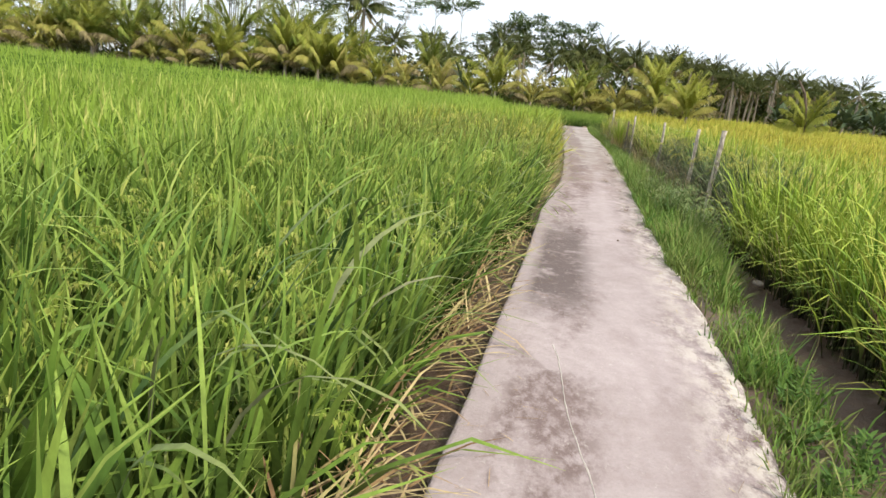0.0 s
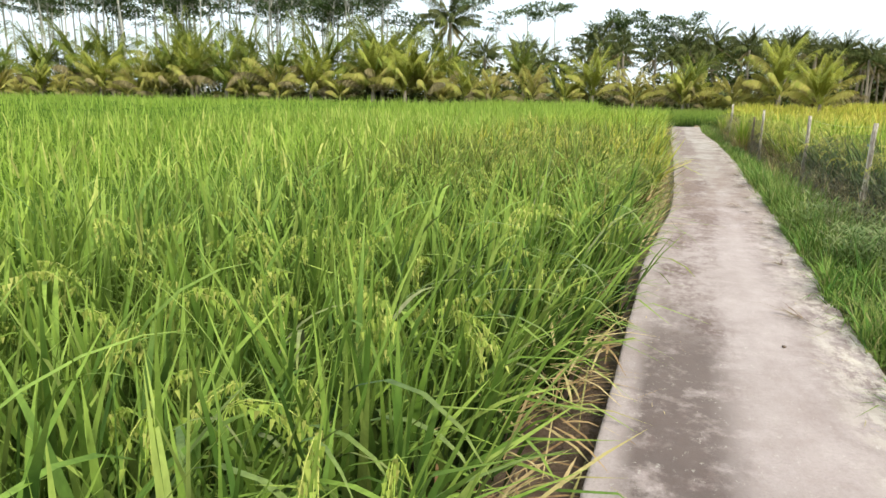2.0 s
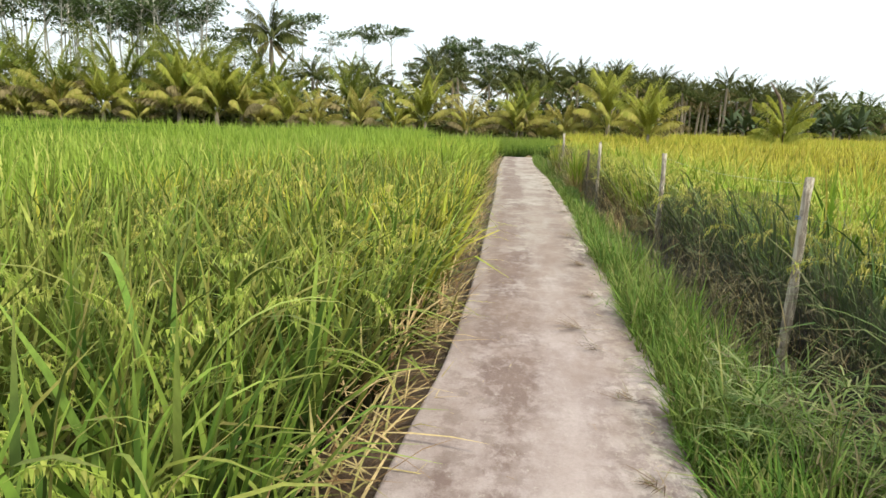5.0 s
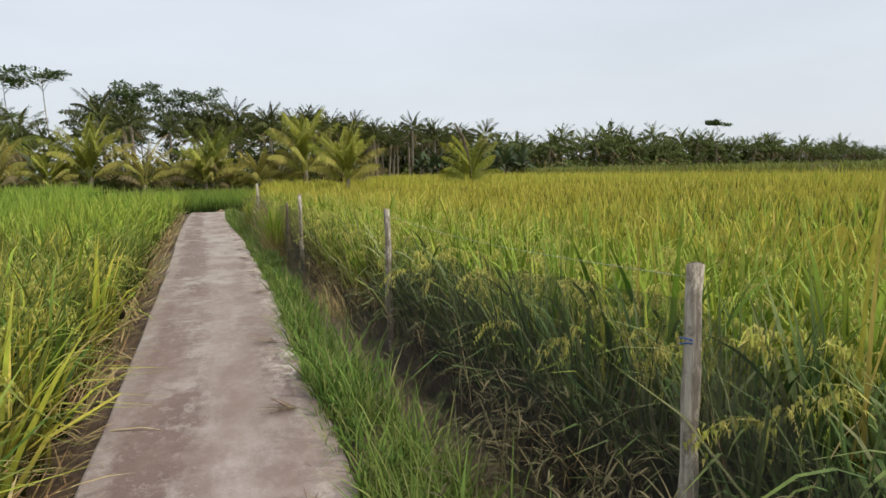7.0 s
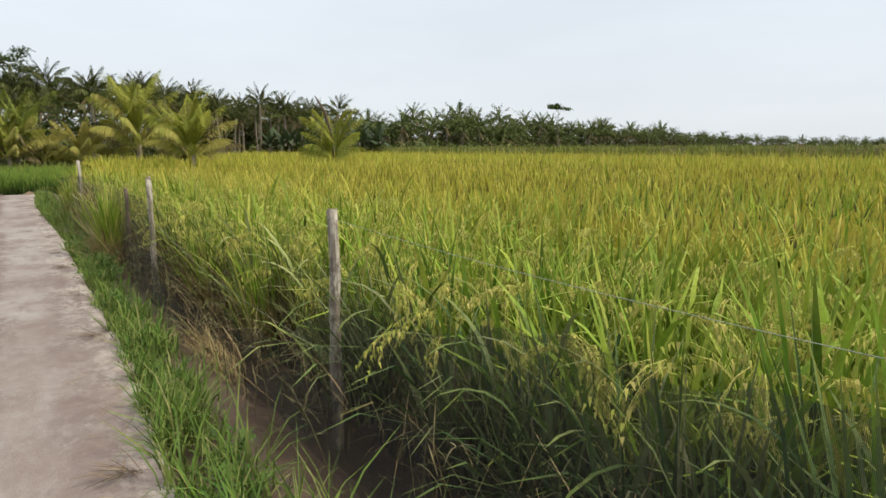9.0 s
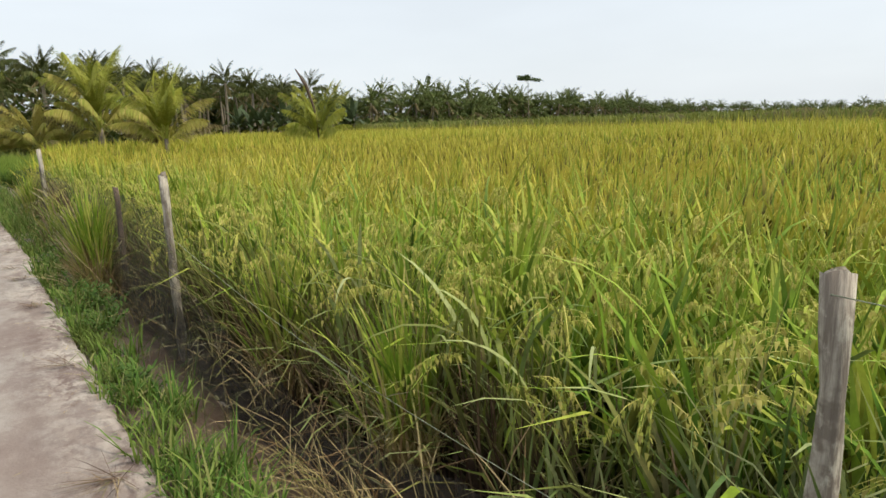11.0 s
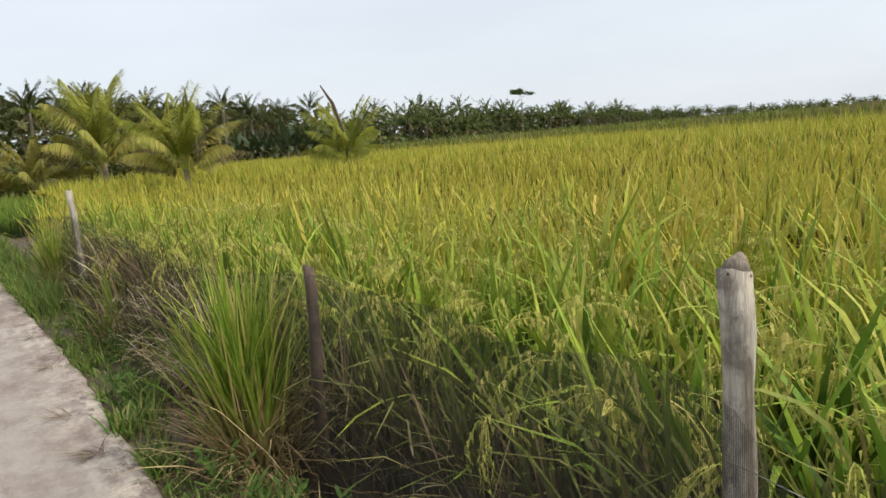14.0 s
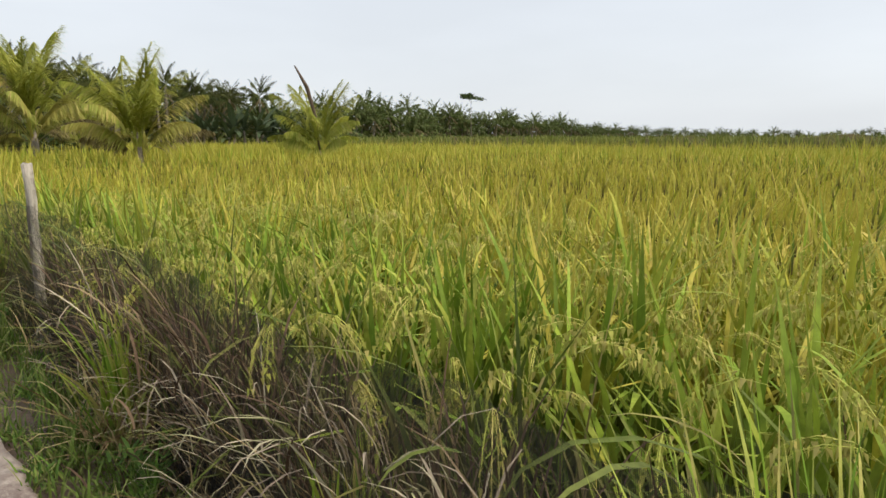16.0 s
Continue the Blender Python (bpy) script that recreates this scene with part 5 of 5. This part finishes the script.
def slender_tree(seed, height, spread, tiers, label, leaves=42, leaf=0.52, depth=0.2, flat=0.17, bark=None, tufts=0):
    """A tall slim tree with a pale bare stem and flat, layered crown."""
    r = random.Random(seed)
    q = np.random.default_rng(seed)
    t = thing("slender_tree", label, "tree", "slender trees behind the palms")
    bm = bmesh.new()
    bx, by = r.uniform(-0.4, 0.4), r.uniform(-0.4, 0.4)
    stem = lambda u: (bx * u * u + 0.12 * math.sin(u * 5 + seed), by * u * u, -0.5 + (height + 0.5) * u)
    tube(bm, [stem(u) for u in (0, 0.25, 0.5, 0.75, 0.97)], [0.105, 0.09, 0.075, 0.055, 0.02], 6, 0.15, seed)
    part("trunk", bm, bark or BARK_PALE, t, "thin bare trunk")
    chunks = []
    for i in range(tiers):
        u = 1.0 - depth * (i / max(1, tiers - 1)) ** 1.3
        o = Vector(stem(u - 0.08))
        for _ in range(r.choice((2, 3, 4))):
            a = r.uniform(0, 2 * math.pi)
            reach = spread * r.uniform(0.35, 1.0) * (1.0 if i < tiers * 0.6 else 0.6)
            e = o + Vector((math.cos(a) * reach, math.sin(a) * reach, height * 0.07 + r.uniform(-0.1, 0.5)))
            bm = bmesh.new()
            tube(bm, [tuple(o), tuple(o.lerp(e, 0.5) + Vector((0, 0, 0.15))), tuple(e)], [0.03, 0.022, 0.01], 4, 0, 0, False)
            part("limb", bm, BARK_PALE, t)
            chunks.append(leaf_cloud(e, (spread * 0.45, spread * 0.45, flat), leaves, leaf, q))
    for _ in range(tufts):
        c = Vector(stem(r.uniform(0.35, 0.85))) + Vector((r.uniform(-0.7, 0.7), r.uniform(-0.7, 0.7), 0))
        chunks.append(leaf_cloud(c, (0.55, 0.55, 0.22), 9, 0.36, q))
    strip_object("crown", chunks, TREE_LEAF, t)
    return t


def banana_plant(seed, tall, label):
    """A soft stem with long broad arching leaves, each split along a strong midrib."""
    r = random.Random(seed)
    t = thing("banana_plant", label, "banana plant", "banana plants under the palms")
    bm = bmesh.new()
    tube(bm, [(0, 0, -0.3), (0.02, 0, tall * 0.25), (0.04, 0.02, tall * 0.5)], [0.16, 0.12, 0.07], 8, 0.2, seed)
    part("stem", bm, BARK_PALM, t)
    for i in range(9):
        u = i / 8
        base = np.array([[0.03, 0.0, tall * (0.5 - 0.12 * u)]])
        a, ln = np.array([i * 2.399 + r.uniform(-0.4, 0.4)]), np.array([tall * r.uniform(0.5, 0.7)])
        lean, bend = np.array([0.15 + 0.8 * u]), np.array([0.7 + 0.9 * u])
        blade = strips(base, a, lean, bend, ln, np.array([0.5]), 7, face=a + np.pi / 2 + r.uniform(-0.5, 0.5), power=1.2, foot=0.12)[:4]
        rib = strips(base, a, lean, bend, ln, np.array([0.07]), 7, face=a, power=1.2)[:4]
        strip_object("leaf", [blade, rib], BANANA_LEAF, t)
    return t


def stand(proto, x, y, z=0.0, scale=1.0, turn=None, first=False):
    m = Matrix.Translation((x, y, z)) @ Matrix.Rotation(rng.uniform(0, 6.28) if turn is None else turn, 4, "Z") @ Matrix.Scale(scale, 4)
    if first:
        proto.matrix_basis = m
        return proto
    return copy_thing(proto, m)


def plant(protos, spots):
    """Stand prototypes and their copies on the spots (x, y, z, scale)."""
    used = set()
    for k, (x, y, z, s) in enumerate(spots):
        i = int(rng.integers(0, len(protos)))
        if k < len(protos):
            i = k
        stand(protos[i], x, y, z, s, first=i not in used)
        used.add(i)


Y_LABEL = "young coconut palm with arching yellow-green fronds"
D_LABEL = "young coconut palm with drooping yellowed fronds"
fresh = [young_palm(11, 23, 3.3, 0.75, PALM_FRESH, PALM_DRY, 1.25, Y_LABEL, 100), young_palm(12, 21, 3.2, 0.6, PALM_FRESH, PALM_DRY, 1.1, Y_LABEL, 100)]
dry = [young_palm(13, 18, 3.0, 0.4, PALM_DRY, PALM_DRY, 0.9, D_LABEL, dead=2), young_palm(14, 18, 3.1, 0.5, PALM_FRESH, PALM_DRY, 1.0, D_LABEL, dead=2), young_palm(16, 14, 2.8, 0.3, PALM_DRY, PALM_DRY, 0.8, "young coconut palm with brown hanging lower fronds", dead=3)]
green = [young_palm(17, 18, 3.7, 0.7, PALM_GREEN, PALM_GREEN, 1.4, "deep green coconut palm with a full crown", dead=3), young_palm(18, 17, 3.5, 0.6, PALM_GREEN, PALM_DRY, 1.3, "deep green coconut palm with yellowed lower fronds", dead=4)]
# marked palms along the bund and in the crop
plant(fresh, [(6.1, 46.0, 0.15, 1.18), (-5.6, 48.5, 0.1, 1.18)])
for x, y, sc in ((8.4, 48.8, 0.8), (6.75, 36.8, 0.74), (-18.0, 47.5, 1.05)):
    stand(fresh[1], x, y, 0.15, sc)
spear_palm = young_palm(15, 18, 2.9, 0.5, PALM_FRESH, PALM_FRESH, 0.85, "young coconut palm with a dark unopened spear leaf", leaflets=120, spear=True, dead=0)
stand(spear_palm, 14.05, 39.6, 0.1, 0.95, 0.15, first=True)
plant(dry, [(3.6, 46.6, 0.15, 0.78), (0.5, 46.4, 0.15, 0.9), (-2.7, 47.2, 0.15, 0.95), (-9.6, 46.4, 0.15, 1.08), (2.0, 48.6, 0.15, 0.85), (-1.0, 48.8, 0.15, 0.95), (-12.6, 46.6, 0.15, 1.0), (-7.4, 47.0, 0.15, 0.85), (4.9, 48.2, 0.15, 0.8)])
plant(green, [(-35.8, 47.0, 0.1, 1.35), (-41.6, 47.0, 0.1, 1.35), (-31.0, 47.4, 0.1, 1.0), (0.9, 47.6, 0.1, 0.72), (-22.5, 49.5, 0.1, 1.1)])
for x in np.arange(-74, -14, 2.7):
    kind = dry[int(rng.integers(0, 3))] if rng.random() < 0.6 else fresh[int(rng.integers(0, 2))]
    stand(kind, x + float(rng.normal(0, 0.5)), 46.4 + float(rng.uniform(-0.4, 2.2)), 0.15, float(rng.uniform(0.85, 1.2)))
for x in np.arange(-72, -9, 5.0):
    stand(green[int(rng.integers(0, 2))], x + float(rng.normal(0, 1)), 51.5 + float(rng.uniform(-1, 3)), 0.1, float(rng.uniform(1.05, 1.4)) * float(np.interp(x, [-30, -12], [1.0, 0.8])))

# tall palms: one coconut above the young row, a wood beyond the field, a long far line
P_LABEL = "tall dark green palm with a feathery crown"
tall = [grown_palm(21, 6.5, 19, 3.1, P_LABEL, 32, wide=0.11), grown_palm(22, 5.7, 18, 3.3, P_LABEL, 32, wide=0.11), grown_palm(23, 7.2, 18, 3.0, P_LABEL, 32, wide=0.11)]
coco = grown_palm(24, 7.2, 26, 3.3, "tall coconut palm with grey drooping fronds", leaflets=44, wide=0.09)
stand(coco, -18.6, 55.0, 0, 1.0, first=True)
spots = []
for x in np.arange(1.5, 33.5, 3.0):
    for k in range(5):
        yy = 83 - 0.14 * (x - 5) + 3.6 * k
        spots.append((x + float(rng.normal(0, 0.6)), yy + float(rng.normal(0, 0.8)), 0, float(rng.uniform(0.87, 1.05)) * float(np.interp(x, [0, 12, 18, 26, 30, 34], [1.03, 1.0, 0.96, 0.9, 0.82, 0.7]))))
for x in np.arange(-29, 4, 3.4):                     # lower palms behind the young row
    spots.append((x + float(rng.normal(0, 0.8)), 60 + float(rng.uniform(-2, 4)), 0, float(rng.uniform(0.58, 0.76))))
    spots.append((x + float(rng.normal(0, 0.8)), 78 + float(rng.uniform(-4, 6)), 0, float(rng.uniform(0.7, 0.9))))
spots += [(-6.5, 62, 0, 0.86), (-4.6, 64, 0, 0.8), (-12.5, 63, 0, 0.8)]
plant(tall, spots)
b_label = "broad-leaved banana plant in the palms' shade"
banana = [banana_plant(71, 3.6, b_label), banana_plant(72, 3.0, b_label)]
plant(banana, [(float(x), 79.5 - 0.14 * (float(x) - 5) + float(rng.uniform(-1.5, 1.0)), 0, float(rng.uniform(0.8, 1.25))) for x in np.arange(23.5, 36, 0.85)] + [(-8.5, 50.5, 0, 0.9), (-6.8, 51.2, 0, 0.8), (-15.2, 50.8, 0, 0.9)])
far_palm = [grown_palm(31, 4.9, 18, 4.1, "distant dark green palm", leaflets=13, group="distant palms", wide=0.30, leaf=PALM_FAR), grown_palm(32, 3.5, 18, 4.3, "distant dark green palm", leaflets=13, group="distant palms", wide=0.30, leaf=PALM_FAR), grown_palm(33, 6.3, 17, 3.5, "distant dark green palm", leaflets=13, group="distant palms", wide=0.30, leaf=PALM_FAR)]
FAR_LINE = ((26, 121), (60, 134), (150, 169), (330, 222), (420, 200), (470, 110))


def along(line, gap, grow):
    """Points along a line of corners, wider apart as it goes."""
    pts, gone = [], 0.0
    for (xa, ya), (xb, yb) in zip(line, line[1:]):
        ln = math.hypot(xb - xa, yb - ya)
        d = 0.0
        while d < ln:
            pts.append((xa + (xb - xa) * d / ln, ya + (yb - ya) * d / ln))
            d += gap + grow * (gone + d)
        gone += ln
    return pts


spots = []
for x, y in along(FAR_LINE, 2.2, 0.0085):
    for k in range(2):
        spots.append((x + float(rng.normal(0, 1.8)), y + 6 * k + float(rng.normal(0, 1.5)), 0, float(rng.uniform(0.68, 1.06)) * (1.15 if rng.random() < 0.12 else 1.0) * float(np.interp(math.hypot(x, y), [125, 150, 200, 280, 400], [0.98, 1.2, 1.48, 1.35, 1.1]))))
plant(far_palm, spots)

S_LABEL = "tall slender tree with pale trunk and flat layered crown"
slim = [slender_tree(41, 11.5, 2.3, 5, S_LABEL, 34, 0.38, 0.16, 0.2, tufts=5), slender_tree(42, 10.4, 2.1, 4, S_LABEL, 34, 0.38, 0.2, 0.2, tufts=6), slender_tree(43, 12.2, 2.5, 5, S_LABEL, 34, 0.38, 0.14, 0.2, tufts=5)]
spots = []
for _ in range(100):
    y = float(rng.uniform(62, 84))
    x = -(0.46 * y - 1.2) - float(rng.uniform(0, 1)) ** 1.1 * 62
    spots.append((x, y, 0, float(rng.uniform(0.95, 1.1)) + 0.2 * float(np.clip((-x - 38) / 25, 0, 1))))
plant(slim, spots)
for x, y, sc in ((-31.2, 70, 1.06), (-21.2, 80, 0.84), (-24.5, 74, 0.8)):
    stand(slim[2], x, y, 0, sc)
umbrella = slender_tree(44, 11.3, 2.7, 4, "thin tree with a flat umbrella crown above the palms", 60, 0.42, 0.09, 0.26)
stand(umbrella, -18.9, 88, 0, 1.09, first=True)
stand(umbrella, -15.3, 88, 0, 1.04)
stand(umbrella, -22.7, 75, 0, 0.98)
flat_top = slender_tree(61, 11.6, 2.7, 2, "lone flat-topped tree above the distant palms", 110, 0.75, 0.06, 0.32, BARK_PALM)
stand(flat_top, 120.7, 138, 0, 1.06, first=True)
full = [slender_tree(51, 11.6, 2.6, 8, "leafy broad-crowned tree behind the palms", 85, 0.44, 0.4, 0.4), slender_tree(52, 9.2, 2.5, 7, "leafy broad-crowned tree behind the palms", 85, 0.44, 0.5, 0.45)]
stand(full[0], -0.3, 95, 0, 1.0, first=True)
stand(full[1], -3.0, 99, 0, 1.0, first=True)
for k, x, y, sc in ((0, -6.6, 93, 1.04), (0, -3.4, 93, 0.98), (0, 1.4, 91, 0.9), (0, -9.8, 91, 0.9), (1, -17.8, 80, 0.78), (1, 2.0, 98, 0.9), (1, -8.5, 92, 1.12), (1, -12.0, 90, 0.9), (1, -28.5, 71, 1.0)):
    stand(full[k], x, y, 0, sc)


def undergrowth():
    q = np.random.default_rng(99)
    u = thing("undergrowth", "tangled dark shrubs and banana plants under the trees", "shrubs", kind="stuff")
    chunks = []
    for x in np.arange(-86, 10, 1.3):
        for _ in range(2):
            chunks.append(leaf_cloud((x + q.normal(0, 0.8), q.uniform(50, 56), q.uniform(0.3, 1.8)), (1.4, 1.0, 1.3), 70, 0.6, q))
        chunks.append(leaf_cloud((x, q.uniform(56, 62), q.uniform(1.0, 3.2)), (1.6, 1.2, 1.5), 80, 0.75, q))
    for x in np.arange(-100, 14, 1.2):
        chunks.append(leaf_cloud((x, q.uniform(60, 66), q.uniform(0.2, 1.2)), (1.4, 0.8, 1.0), 70, 1.0, q))
    for x in np.arange(-95, 2, 1.5):
        for _ in range(2):
            chunks.append(leaf_cloud((x, q.uniform(66, 90), q.uniform(0.8, 4.2) if x < -14 else q.uniform(0.3, 1.2)), (2.2, 1.5, 1.8 if x < -14 else 0.9), 60, 0.8, q))
    for x in np.arange(1, 42, 0.9):
        if x > 23 or q.random() < 0.1:
            chunks.append(leaf_cloud((x, 81.5 - 0.14 * (x - 5) + q.normal(0, 0.7), q.uniform(0.4, 1.6)), (1.2, 1.0, 1.2), 50, 0.8, q))
        for _ in range(2):
            chunks.append(leaf_cloud((x, 97 + q.normal(0, 1.5), q.uniform(0.8, 5.0)), (1.8, 1.0, 2.0), 60, 0.95, q))
    for x, y in along(FAR_LINE, 2.0, 0.007):
        big = 1 + math.hypot(x, y) * 0.002
        chunks.append(leaf_cloud((x, y - 3 + q.normal(0, 1), q.uniform(0.4, 1.6)), (2.4 * big, 1.6, 1.6), 90, 0.95 * big, q))
        chunks.append(leaf_cloud((x, y + 6 + q.normal(0, 1), q.uniform(0.8, 2.8)), (2.6 * big, 1.6, 2.2), 90, 1.0 * big, q))
        chunks.append(leaf_cloud((x, y + 10 + q.normal(0, 1), q.uniform(1.6, 3.4)), (2.8 * big, 1.6, 2.0), 90, 1.0 * big, q))
    strip_object("shrub_leaves", chunks, SHRUB, u)
    h = thing("pale_shrubs", "pale green bushes and tall weeds before the far palms", "shrubs", kind="stuff")
    chunks = []
    for x, y in along(FAR_LINE, 3.2, 0.012):
        big = 1 + math.hypot(x, y) * 0.002
        if q.random() < 0.85:
            chunks.append(leaf_cloud((x, y - 7 + q.normal(0, 1.5), q.uniform(0.3, 2.0)), (2.2 * big, 1.4, 1.5), 80, 0.7 * big, q))
    strip_object("shrub_leaves", chunks, HEDGE, h)
    g = thing("bund_grass", "dry pale grass on the far bunds", "grass", kind="stuff")
    p = np.concatenate([scatter(34.6, 38.4, 4, 110, 26), scatter(-78, 34, 44.8, 47.4, 18), scatter(38, 150, 5, 120, 1.3)])
    z = np.where(p[:, 0:1] > 34.5, 1.0, 0.2)
    n = len(p)
    strip_object("grass_blades", [strips(np.concatenate([p, z], 1), q.uniform(0, 6.28, n), np.abs(q.normal(0, 0.3, n)), q.uniform(0, 0.8, n), q.uniform(0.3, 0.75, n), np.full(n, 0.09), 2)[:4]], DRY_GRASS, g)


undergrowth()
